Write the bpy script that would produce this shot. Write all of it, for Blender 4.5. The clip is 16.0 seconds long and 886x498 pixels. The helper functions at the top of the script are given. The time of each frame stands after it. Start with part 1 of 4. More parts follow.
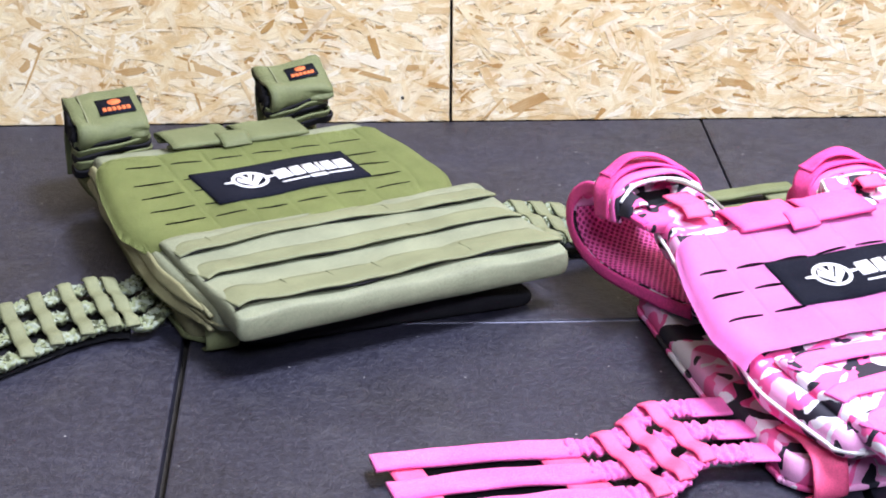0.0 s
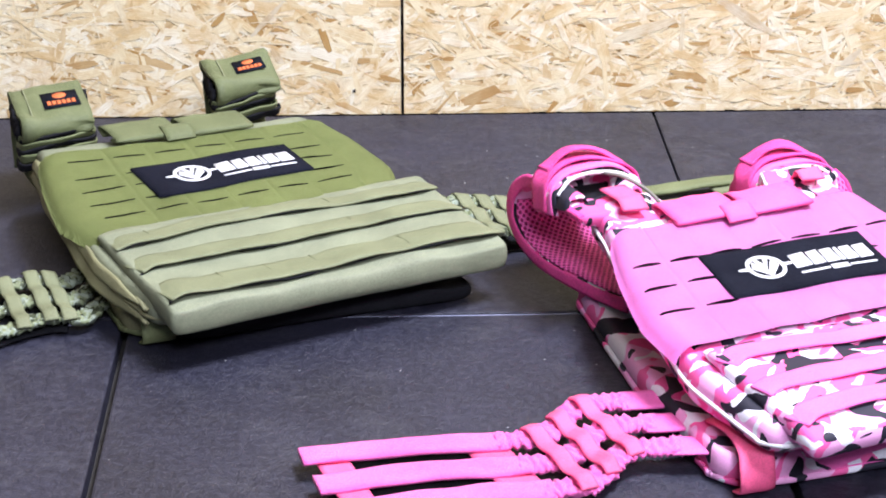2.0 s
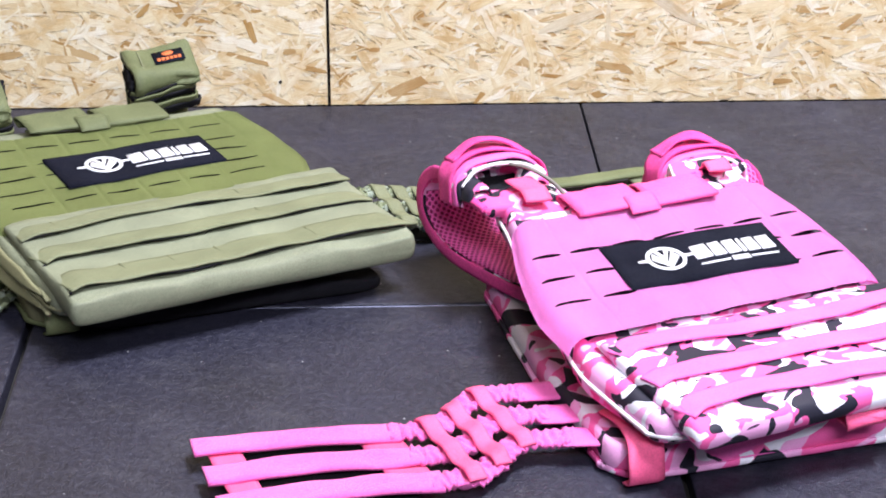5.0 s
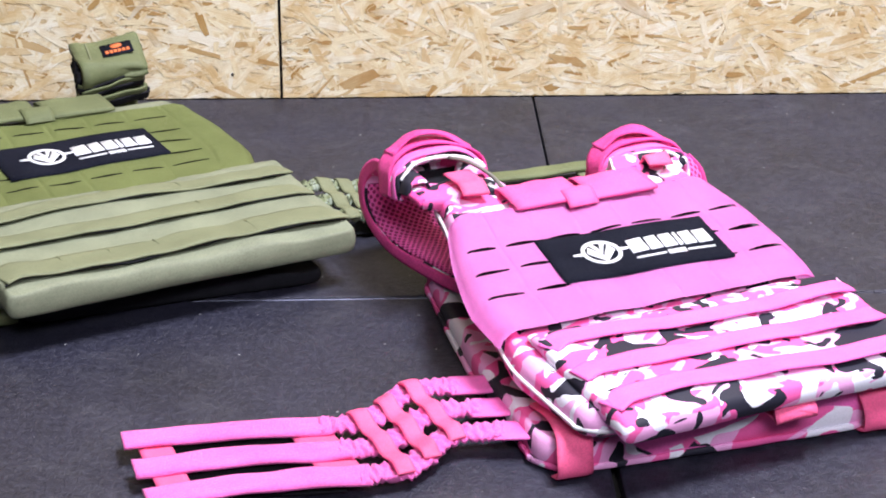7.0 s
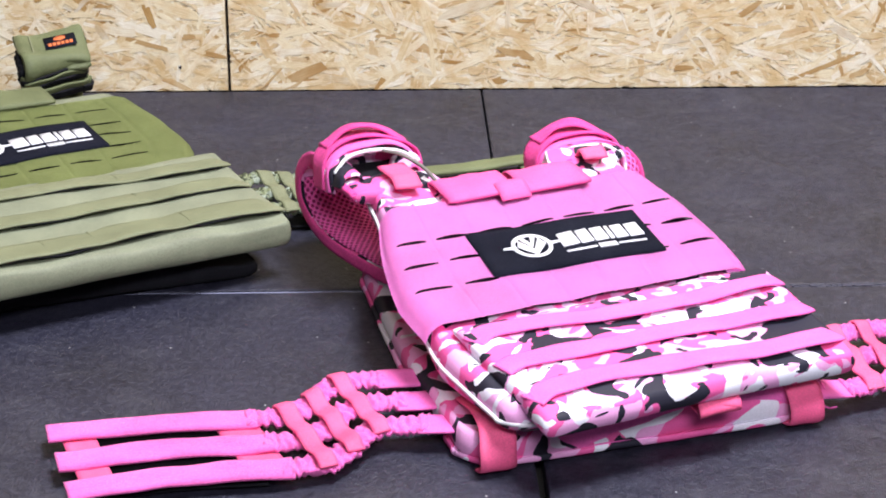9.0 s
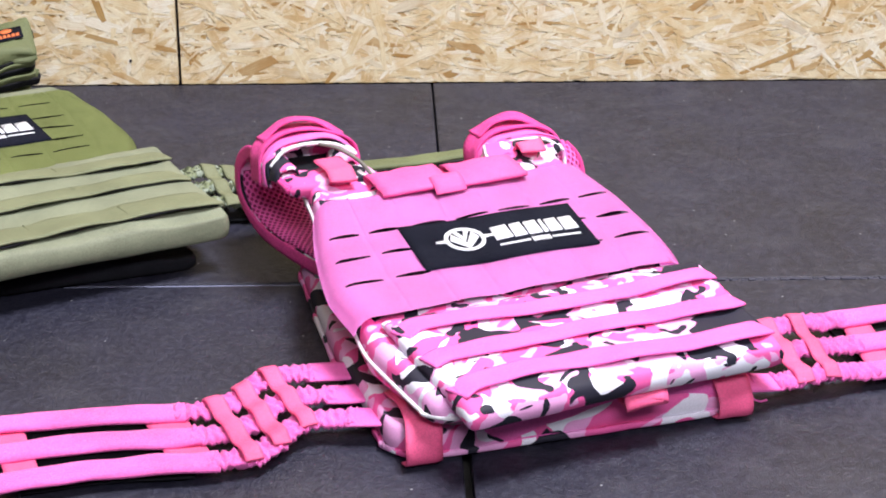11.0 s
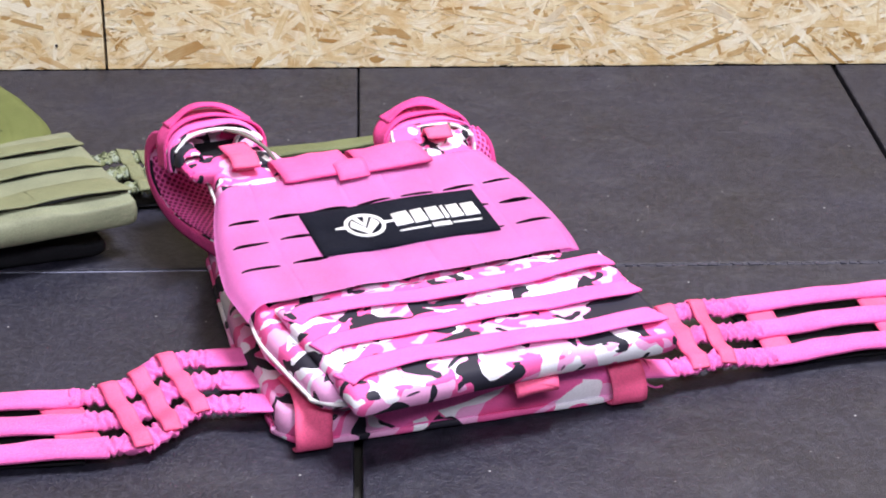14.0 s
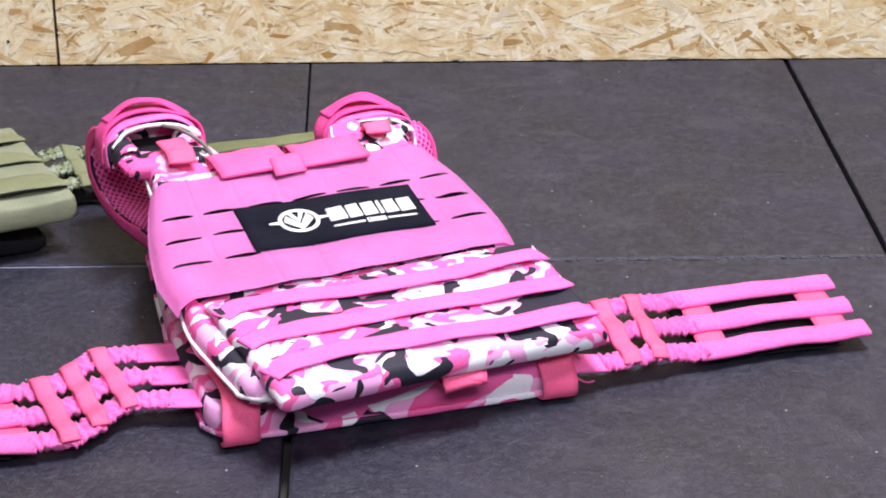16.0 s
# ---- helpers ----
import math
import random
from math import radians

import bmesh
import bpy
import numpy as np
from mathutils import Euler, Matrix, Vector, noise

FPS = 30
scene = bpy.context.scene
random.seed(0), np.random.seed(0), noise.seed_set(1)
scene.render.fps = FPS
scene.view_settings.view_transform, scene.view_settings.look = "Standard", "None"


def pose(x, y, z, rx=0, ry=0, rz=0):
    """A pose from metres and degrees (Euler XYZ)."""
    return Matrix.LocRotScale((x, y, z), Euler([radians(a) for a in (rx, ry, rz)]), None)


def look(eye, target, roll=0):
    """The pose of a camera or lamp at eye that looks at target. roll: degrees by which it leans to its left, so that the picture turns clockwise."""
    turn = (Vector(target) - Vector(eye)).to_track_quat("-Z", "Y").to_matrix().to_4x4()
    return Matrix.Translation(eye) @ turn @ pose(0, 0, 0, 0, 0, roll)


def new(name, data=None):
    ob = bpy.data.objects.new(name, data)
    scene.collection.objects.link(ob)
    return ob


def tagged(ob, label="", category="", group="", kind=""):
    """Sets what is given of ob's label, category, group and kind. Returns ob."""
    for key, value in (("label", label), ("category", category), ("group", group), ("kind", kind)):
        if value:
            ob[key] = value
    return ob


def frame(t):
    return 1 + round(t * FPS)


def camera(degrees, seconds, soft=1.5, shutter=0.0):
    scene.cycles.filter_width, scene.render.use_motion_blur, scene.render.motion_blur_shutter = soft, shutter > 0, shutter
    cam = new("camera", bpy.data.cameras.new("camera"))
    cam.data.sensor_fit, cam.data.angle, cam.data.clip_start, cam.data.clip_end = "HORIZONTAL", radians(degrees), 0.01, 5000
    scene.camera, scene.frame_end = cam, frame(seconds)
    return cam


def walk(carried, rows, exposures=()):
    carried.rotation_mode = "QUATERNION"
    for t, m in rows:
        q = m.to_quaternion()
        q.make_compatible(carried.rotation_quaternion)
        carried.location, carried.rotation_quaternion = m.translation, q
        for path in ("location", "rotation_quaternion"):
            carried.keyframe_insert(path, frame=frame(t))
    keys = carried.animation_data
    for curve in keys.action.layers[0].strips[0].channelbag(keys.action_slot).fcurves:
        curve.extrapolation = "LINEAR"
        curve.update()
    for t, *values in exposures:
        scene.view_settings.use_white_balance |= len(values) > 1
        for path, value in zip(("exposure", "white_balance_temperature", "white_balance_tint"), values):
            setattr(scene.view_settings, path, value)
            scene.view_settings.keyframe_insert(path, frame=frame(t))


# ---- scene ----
cam = camera(25.0, 16.0, soft=1.9)
PATH = [
    (0, (-0.353, -1.482, 0.743), (-0.275, 0.336, -0.087), 0.3),
    (0.5, (-0.339, -1.484, 0.746), (-0.264, 0.332, -0.088), 0.2),
    (1, (-0.326, -1.482, 0.743), (-0.25, 0.334, -0.091), 0.3),
    (1.5, (-0.311, -1.482, 0.743), (-0.238, 0.333, -0.092), 0.2),
    (2, (-0.299, -1.484, 0.744), (-0.225, 0.331, -0.093), 0.2),
    (2.5, (-0.287, -1.485, 0.744), (-0.213, 0.33, -0.095), 0.2),
    (3, (-0.274, -1.485, 0.744), (-0.201, 0.329, -0.096), 0.2),
    (3.5, (-0.261, -1.485, 0.744), (-0.187, 0.328, -0.097), 0.2),
    (4, (-0.247, -1.485, 0.743), (-0.175, 0.328, -0.099), 0.2),
    (6.5, (-0.183, -1.488, 0.746), (-0.112, 0.321, -0.105), 0.2),
    (7, (-0.171, -1.488, 0.745), (-0.099, 0.32, -0.107), 0.3),
    (7.5, (-0.158, -1.488, 0.746), (-0.086, 0.319, -0.108), 0.3),
    (8, (-0.145, -1.489, 0.746), (-0.071, 0.318, -0.109), 0.3),
    (8.5, (-0.132, -1.488, 0.745), (-0.058, 0.318, -0.111), 0.3),
    (9, (-0.119, -1.489, 0.746), (-0.045, 0.315, -0.113), 0.4),
    (9.5, (-0.107, -1.489, 0.747), (-0.032, 0.314, -0.115), 0.4),
    (10, (-0.093, -1.491, 0.746), (-0.019, 0.312, -0.116), 0.4),
    (12.5, (-0.029, -1.493, 0.749), (0.044, 0.304, -0.125), 0.4),
    (13, (-0.015, -1.495, 0.75), (0.058, 0.301, -0.127), 0.4),
    (13.5, (-0.002, -1.496, 0.75), (0.071, 0.3, -0.128), 0.4),
    (14, (0.011, -1.496, 0.751), (0.083, 0.298, -0.13), 0.4),
    (14.5, (0.025, -1.496, 0.75), (0.095, 0.298, -0.132), 0.3),
    (15, (0.038, -1.497, 0.751), (0.108, 0.296, -0.133), 0.3),
    (15.5, (0.051, -1.495, 0.748), (0.121, 0.298, -0.135), 0.3),
    (16, (0.064, -1.498, 0.751), (0.133, 0.294, -0.134), 0.3),
]
walk(cam, [(t, look(eye, target, roll)) for t, eye, target, roll in PATH],
     [(0, 0.95, 5950, 19), (4, 0.86, 6050, 19), (8, 0.63, 6200, 19), (12, 0.52, 6350, 18), (16, 0.47, 6400, 18)])

# ---- light ----
world = bpy.data.worlds.new("gym_air")
world.use_nodes = True
scene.world = world
world.node_tree.nodes["Background"].inputs[0].default_value = (0.9, 0.95, 1.0, 1)
world.node_tree.nodes["Background"].inputs[1].default_value = 0.25


LAMP_WHITE = (0.93, 0.96, 1.0)


def area_lamp(name, eye, target, sx, sy, watts, colour):
    data = bpy.data.lights.new(name, "AREA")
    data.shape, data.size, data.size_y, data.energy, data.color = "RECTANGLE", sx, sy, watts, colour
    ob = new(name, data)
    ob.matrix_world = look(eye, target)
    return ob


area_lamp("ceiling_lamp_back", (0.5, -0.35, 2.5), (0.0, -0.15, 0), 1.0, 0.3, 92, LAMP_WHITE)
area_lamp("ceiling_lamp_front", (0.3, -2.9, 2.5), (0.1, 0.2, 0), 1.5, 0.5, 56, LAMP_WHITE)


# ---- materials ----
def material(name, rough=0.6, metal=0.0, spec=0.5):
    m = bpy.data.materials.new(name)
    m.use_nodes = True
    b = m.node_tree.nodes["Principled BSDF"]
    b.inputs["Roughness"].default_value = rough
    b.inputs["Metallic"].default_value = metal
    b.inputs["Specular IOR Level"].default_value = spec
    return m, m.node_tree, b


def node(nt, kind, **kw):
    n = nt.nodes.new(kind)
    for k, v in kw.items():
        if k in n.inputs:
            n.inputs[k].default_value = v
    return n


def coords(nt, output="Object", scale=(1, 1, 1), rot=(0, 0, 0)):
    tc = nt.nodes.new("ShaderNodeTexCoord")
    mp = nt.nodes.new("ShaderNodeMapping")
    mp.inputs["Scale"].default_value = scale
    mp.inputs["Rotation"].default_value = rot
    nt.links.new(tc.outputs[output], mp.inputs["Vector"])
    return mp.outputs["Vector"]


def tex_noise(nt, vec, scale, detail=3, rough=0.55, distort=0.0):
    n = node(nt, "ShaderNodeTexNoise", Scale=scale, Detail=detail, Roughness=rough, Distortion=distort)
    nt.links.new(vec, n.inputs["Vector"])
    return n.outputs["Fac"]


def ramp(nt, fac, stops, constant=False):
    r = nt.nodes.new("ShaderNodeValToRGB")
    r.color_ramp.interpolation = "CONSTANT" if constant else "LINEAR"
    while len(r.color_ramp.elements) < len(stops):
        r.color_ramp.elements.new(0.5)
    for e, (p, c) in zip(r.color_ramp.elements, stops):
        e.position, e.color = p, (*c, 1)
    nt.links.new(fac, r.inputs["Fac"])
    return r.outputs["Color"]


def mix(nt, fac, a, b, kind="MIX"):
    n = nt.nodes.new("ShaderNodeMix")
    n.data_type, n.blend_type = "RGBA", kind
    for value, sock in ((fac, n.inputs[0]), (a, n.inputs[6]), (b, n.inputs[7])):
        if isinstance(value, (int, float)):
            sock.default_value = value
        elif isinstance(value, tuple):
            sock.default_value = (*value, 1)
        else:
            nt.links.new(value, sock)
    return n.outputs[2]


def bump(nt, b, height, strength, distance):
    n = node(nt, "ShaderNodeBump", Strength=strength, Distance=distance)
    nt.links.new(height, n.inputs["Height"])
    nt.links.new(n.outputs["Normal"], b.inputs["Normal"])


def cloth(name, colour, rough=0.7, weave=900, relief=0.35, wear=0.12, sheen=0.0, spec=0.35):
    """Woven nylon: thread relief, faint blotches and lighter rubbed places."""
    m, nt, b = material(name, rough, 0, spec)
    v = coords(nt)
    big = tex_noise(nt, v, 22, 4)
    fine = tex_noise(nt, v, weave, 2)
    lo = tuple(c * (1 - 2 * wear) for c in colour)
    hi = tuple(min(1, c * (1 + 1.6 * wear) + 0.006) for c in colour)
    c1 = ramp(nt, big, [(0.3, lo), (0.7, hi)])
    c2 = mix(nt, 0.35, c1, ramp(nt, fine, [(0.35, tuple(c * 0.65 for c in colour)), (0.65, hi)]))
    nt.links.new(c2, b.inputs["Base Color"])
    wave = node(nt, "ShaderNodeTexWave", Scale=weave * 1.1, Distortion=1.5)
    wave.bands_direction = "DIAGONAL"
    nt.links.new(v, wave.inputs["Vector"])
    h = mix(nt, 0.5, wave.outputs["Color"], fine)
    bump(nt, b, h, relief, 0.0006)
    if sheen:
        b.inputs["Sheen Weight"].default_value = sheen
        b.inputs["Sheen Roughness"].default_value = 0.4
    return m


def camo(name, stops, scale=26, seed=0.0, stretch=(1.1, 1.35, 1.2)):
    """Printed camouflage: hard-edged wandering blotches in layers."""
    m, nt, b = material(name, 0.65, 0, 0.3)
    v = coords(nt, scale=stretch)
    base, *layers = stops
    col = base
    for k, (colour, cut, size) in enumerate(layers):
        mp = node(nt, "ShaderNodeMapping")
        mp.inputs["Location"].default_value = (seed + 1.7 * k, 3.1 * k - seed, 0.9 * k)
        nt.links.new(v, mp.inputs["Vector"])
        f = tex_noise(nt, mp.outputs["Vector"], scale * size, 1.2, 0.45, 0.9)
        col = mix(nt, ramp(nt, f, [(0, (0, 0, 0)), (cut, (1, 1, 1))], True), col, colour)
    fine = tex_noise(nt, coords(nt), 900, 2)
    col = mix(nt, 0.14, col, ramp(nt, fine, [(0.35, (0.25, 0.2, 0.22)), (0.65, (1, 1, 1))]), "MULTIPLY")
    nt.links.new(col, b.inputs["Base Color"])
    bump(nt, b, fine, 0.3, 0.0006)
    return m


def spacer_mesh(name, colour, dark):
    """Padded air mesh: rows of small round holes."""
    m, nt, b = material(name, 0.75, 0, 0.3)
    v = coords(nt, "UV", scale=(1, 1, 1), rot=(0, 0, 0.785))
    n = node(nt, "ShaderNodeTexVoronoi", Scale=230.0, Randomness=0.12)
    nt.links.new(v, n.inputs["Vector"])
    hole = ramp(nt, n.outputs["Distance"], [(0.26, (1, 1, 1)), (0.42, (0, 0, 0))])
    c = mix(nt, hole, colour, dark)
    nt.links.new(c, b.inputs["Base Color"])
    bump(nt, b, ramp(nt, n.outputs["Distance"], [(0.2, (0, 0, 0)), (0.5, (1, 1, 1))]), 0.8, 0.0015)
    return m


def rubber_mat():
    m, nt, b = material("black_rubber_tile", 0.5, 0, 0.45)
    v = coords(nt, "Object")
    info = nt.nodes.new("ShaderNodeObjectInfo")
    add = nt.nodes.new("ShaderNodeVectorMath")
    sc = nt.nodes.new("ShaderNodeVectorMath")
    sc.operation, sc.inputs[1].default_value = "SCALE", (0, 0, 0)
    comb = nt.nodes.new("ShaderNodeCombineXYZ")
    for k in range(3):
        nt.links.new(info.outputs["Random"], comb.inputs[k])
    nt.links.new(comb.outputs[0], sc.inputs[0])
    sc.inputs["Scale"].default_value = 37.0
    nt.links.new(v, add.inputs[0])
    nt.links.new(sc.outputs[0], add.inputs[1])
    p = add.outputs[0]
    big = tex_noise(nt, p, 7, 5, 0.65)
    grain = tex_noise(nt, p, 420, 3, 0.7)
    col = ramp(nt, big, [(0.3, (0.003, 0.003, 0.007)), (0.7, (0.017, 0.0165, 0.041))])
    col = mix(nt, 0.5, col, ramp(nt, grain, [(0.35, (0.003, 0.003, 0.006)), (0.7, (0.028, 0.028, 0.054))]))
    crumb = tex_noise(nt, p, 170, 3, 0.75)
    col = mix(nt, 0.3, col, ramp(nt, crumb, [(0.36, (0.002, 0.002, 0.003)), (0.5, (0.024, 0.024, 0.034)), (0.66, (0.075, 0.075, 0.095))]))
    # dust flecks and pale scuffs
    vo = node(nt, "ShaderNodeTexVoronoi", Scale=48.0)
    nt.links.new(p, vo.inputs["Vector"])
    patchy = tex_noise(nt, p, 31, 2)
    speck = mix(nt, 1.0, ramp(nt, vo.outputs["Distance"], [(0.025, (1, 1, 1)), (0.055, (0, 0, 0))]), ramp(nt, patchy, [(0.37, (0, 0, 0)), (0.49, (1, 1, 1))]), "MULTIPLY")
    col = mix(nt, speck, col, (0.33, 0.33, 0.34))
    mp = node(nt, "ShaderNodeMapping")
    mp.inputs["Scale"].default_value = (2.2, 3.6, 1)
    mp.inputs["Rotation"].default_value = (0, 0, 0.5)
    nt.links.new(p, mp.inputs["Vector"])
    scuff = tex_noise(nt, mp.outputs["Vector"], 9, 5, 0.75)
    col = mix(nt, ramp(nt, scuff, [(0.5, (0, 0, 0)), (0.75, (0.27, 0.27, 0.27))]), col, (0.085, 0.084, 0.095))
    nt.links.new(col, b.inputs["Base Color"])
    nt.links.new(ramp(nt, big, [(0.3, (0.42, 0.42, 0.42)), (0.7, (0.58, 0.58, 0.58))]), b.inputs["Roughness"])
    bump(nt, b, mix(nt, 0.4, grain, crumb), 0.8, 0.002)
    return m


def strand_wood():
    """Pressed wood strands: tone by strand, streaked grain."""
    m, nt, b = material("osb_strand", 0.62, 0, 0.3)
    g = nt.nodes.new("ShaderNodeNewGeometry")
    tone = ramp(nt, g.outputs["Random Per Island"], [(0.0, (0.58, 0.4, 0.19)), (0.03, (0.5, 0.31, 0.11)), (0.07, (0.72, 0.55, 0.31)), (0.2, (0.83, 0.69, 0.42)), (0.5, (0.9, 0.79, 0.53)), (0.84, (0.95, 0.89, 0.71)), (0.97, (0.83, 0.72, 0.48)), (1.0, (0.72, 0.63, 0.46))])
    v = coords(nt, "UV", scale=(8, 160, 1))
    grain = tex_noise(nt, v, 6, 4, 0.65)
    tone = mix(nt, 0.5, tone, ramp(nt, grain, [(0.3, (0.6, 0.48, 0.33)), (0.62, (1, 1, 1))]), "MULTIPLY")
    blot = tex_noise(nt, coords(nt), 40, 4, 0.6)
    tone = mix(nt, 0.62, tone, ramp(nt, blot, [(0.36, (0.78, 0.6, 0.36)), (0.56, (1, 1, 1))]), "MULTIPLY")
    nt.links.new(tone, b.inputs["Base Color"])
    bump(nt, b, grain, 0.3, 0.0008)
    return m


def plain(name, colour, rough=0.8, scale=30, metal=0.0):
    m, nt, b = material(name, rough, metal, 0.4)
    f = tex_noise(nt, coords(nt), scale, 5, 0.6)
    nt.links.new(ramp(nt, f, [(0.3, tuple(c * 0.75 for c in colour)), (0.7, tuple(min(1, c * 1.15) for c in colour))]), b.inputs["Base Color"])
    bump(nt, b, f, 0.15, 0.002)
    return m


RUBBER = rubber_mat()
STRAND = strand_wood()
BOARD = plain("osb_core", (0.6, 0.45, 0.25), 0.7, 60)
GAP = plain("dark_gap", (0.03, 0.027, 0.024), 0.9)
PLASTER = plain("grey_plaster", (0.08, 0.08, 0.09), 0.85, 4)
CRUMB = plain("rubber_crumb", (0.045, 0.045, 0.065), 0.8, 300)
EDGE_GLINT = plain("pale_edge_glint", (0.2, 0.21, 0.29), 0.9, 240)

PINK = cloth("pink_webbing", (0.92, 0.15, 0.48), 0.6, 800, 0.4, 0.1)
PINK_PANEL = cloth("pink_laminate", (0.95, 0.275, 0.7), 0.45, 1100, 0.25, 0.06)
PINK_TERRY = cloth("pink_loop_pile", (0.92, 0.14, 0.46), 0.9, 500, 0.8, 0.12, 0.2)
CORAL = cloth("coral_webbing", (0.86, 0.11, 0.26), 0.55, 800, 0.4, 0.1)
PINK_NECK = cloth("rose_webbing", (0.88, 0.11, 0.33), 0.6, 800, 0.4, 0.1)
PINK_DEEP = cloth("deep_pink_pile", (0.78, 0.07, 0.3), 0.85, 500, 0.7, 0.14)
PINK_CAMO = camo("pink_camo", [(0.87, 0.4, 0.7), ((0.86, 0.12, 0.37), 0.49, 0.95), ((0.86, 0.84, 0.92), 0.56, 1.0), ((0.018, 0.017, 0.03), 0.566, 1.0)], 33)
PINK_BACK_CAMO = camo("pink_back_camo", [(0.87, 0.4, 0.7), ((0.86, 0.12, 0.37), 0.49, 0.95), ((0.86, 0.84, 0.92), 0.56, 1.0), ((0.018, 0.017, 0.03), 0.562, 0.95)], 27, 8.9, (1, 1, 1))
PINK_MESH = spacer_mesh("pink_spacer_mesh", (0.95, 0.15, 0.5), (0.36, 0.03, 0.13))
WHITE_BIND = cloth("white_binding", (0.78, 0.76, 0.77), 0.6, 900, 0.3, 0.08)
OLIVE = cloth("olive_webbing", (0.13, 0.15, 0.065), 0.6, 800, 0.4, 0.12)
OLIVE_PANEL = cloth("olive_laminate", (0.235, 0.275, 0.09), 0.6, 1100, 0.25, 0.08)
SAGE = cloth("sage_nylon", (0.2, 0.218, 0.138), 0.6, 700, 0.35, 0.12)
SAGE_STRAP = cloth("khaki_webbing", (0.18, 0.195, 0.105), 0.6, 800, 0.4, 0.1)
KHAKI = cloth("tan_khaki_nylon", (0.21, 0.205, 0.105), 0.6, 700, 0.35, 0.12)
OLIVE_CAMO = camo("olive_fleck_elastic", [(0.19, 0.22, 0.12), ((0.25, 0.29, 0.22), 0.5, 5.0), ((0.05, 0.06, 0.03), 0.58, 5.0)], 27)
OLIVE_MESH = spacer_mesh("olive_spacer_mesh", (0.12, 0.14, 0.05), (0.02, 0.025, 0.01))
BLACK = cloth("black_nylon", (0.008, 0.008, 0.011), 0.8, 700, 0.4, 0.2, spec=0.15)
NAVY = cloth("dark_navy_pile", (0.006, 0.007, 0.014), 0.95, 600, 0.6, 0.2, spec=0.08)
WHITE_THREAD = cloth("white_thread", (0.85, 0.85, 0.87), 0.7, 1500, 0.4, 0.05)
ORANGE = cloth("orange_thread", (0.75, 0.18, 0.05), 0.7, 1500, 0.4, 0.05)
STEEL = material("grey_cord", 0.4, 0.2)[0]
STEEL.node_tree.nodes["Principled BSDF"].inputs["Base Color"].default_value = (0.16, 0.15, 0.13, 1)


# ---- mesh tools ----
def finish(name, bm, mat, parent=None, label="", smooth=True):
    me = bpy.data.meshes.new(name)
    bm.normal_update()
    bm.to_mesh(me)
    bm.free()
    me.materials.append(mat)
    if smooth:
        me.polygons.foreach_set("use_smooth", [True] * len(me.polygons))
    ob = new(name, me)
    ob.parent = parent
    if label:
        ob["label"] = label
    return ob


LEAN = [0.0, 0.0, 0.0]


def part(name, bm, mat, parent, label="", smooth=True):
    shift, shear, skew = LEAN
    if shear or skew:
        for v in bm.verts:
            x, y = v.co.x, v.co.y
            v.co.x = x + shift + shear * y
            v.co.y = y + skew * x * max(0.0, min(1.0, (0.27 - y) / 0.12))
    return finish(name, bm, mat, parent, label, smooth)


def thing(name, m, label, category, group=""):
    ob = new(name)
    ob.matrix_basis = m
    ob.empty_display_size = 0.05
    return tagged(ob, label, category, group)


def spline(pts, n):
    """n + 1 points on a smooth curve through pts."""
    p = [Vector(q) for q in pts]
    p = [2 * p[0] - p[1]] + p + [2 * p[-1] - p[-2]]
    out = []
    for k in range(n + 1):
        s = k / n * (len(p) - 3)
        i = min(int(s), len(p) - 4)
        f = s - i
        a, b, c, d = p[i:i + 4]
        out.append(0.5 * (2 * b + (c - a) * f + (2 * a - 5 * b + 4 * c - d) * f * f + (3 * b - a - 3 * c + d) * f ** 3))
    return out


def wob(x, y, z, size, seed=0.0):
    return noise.noise(Vector((x / size + seed, y / size - seed * 0.7, z / size + 5.1)))


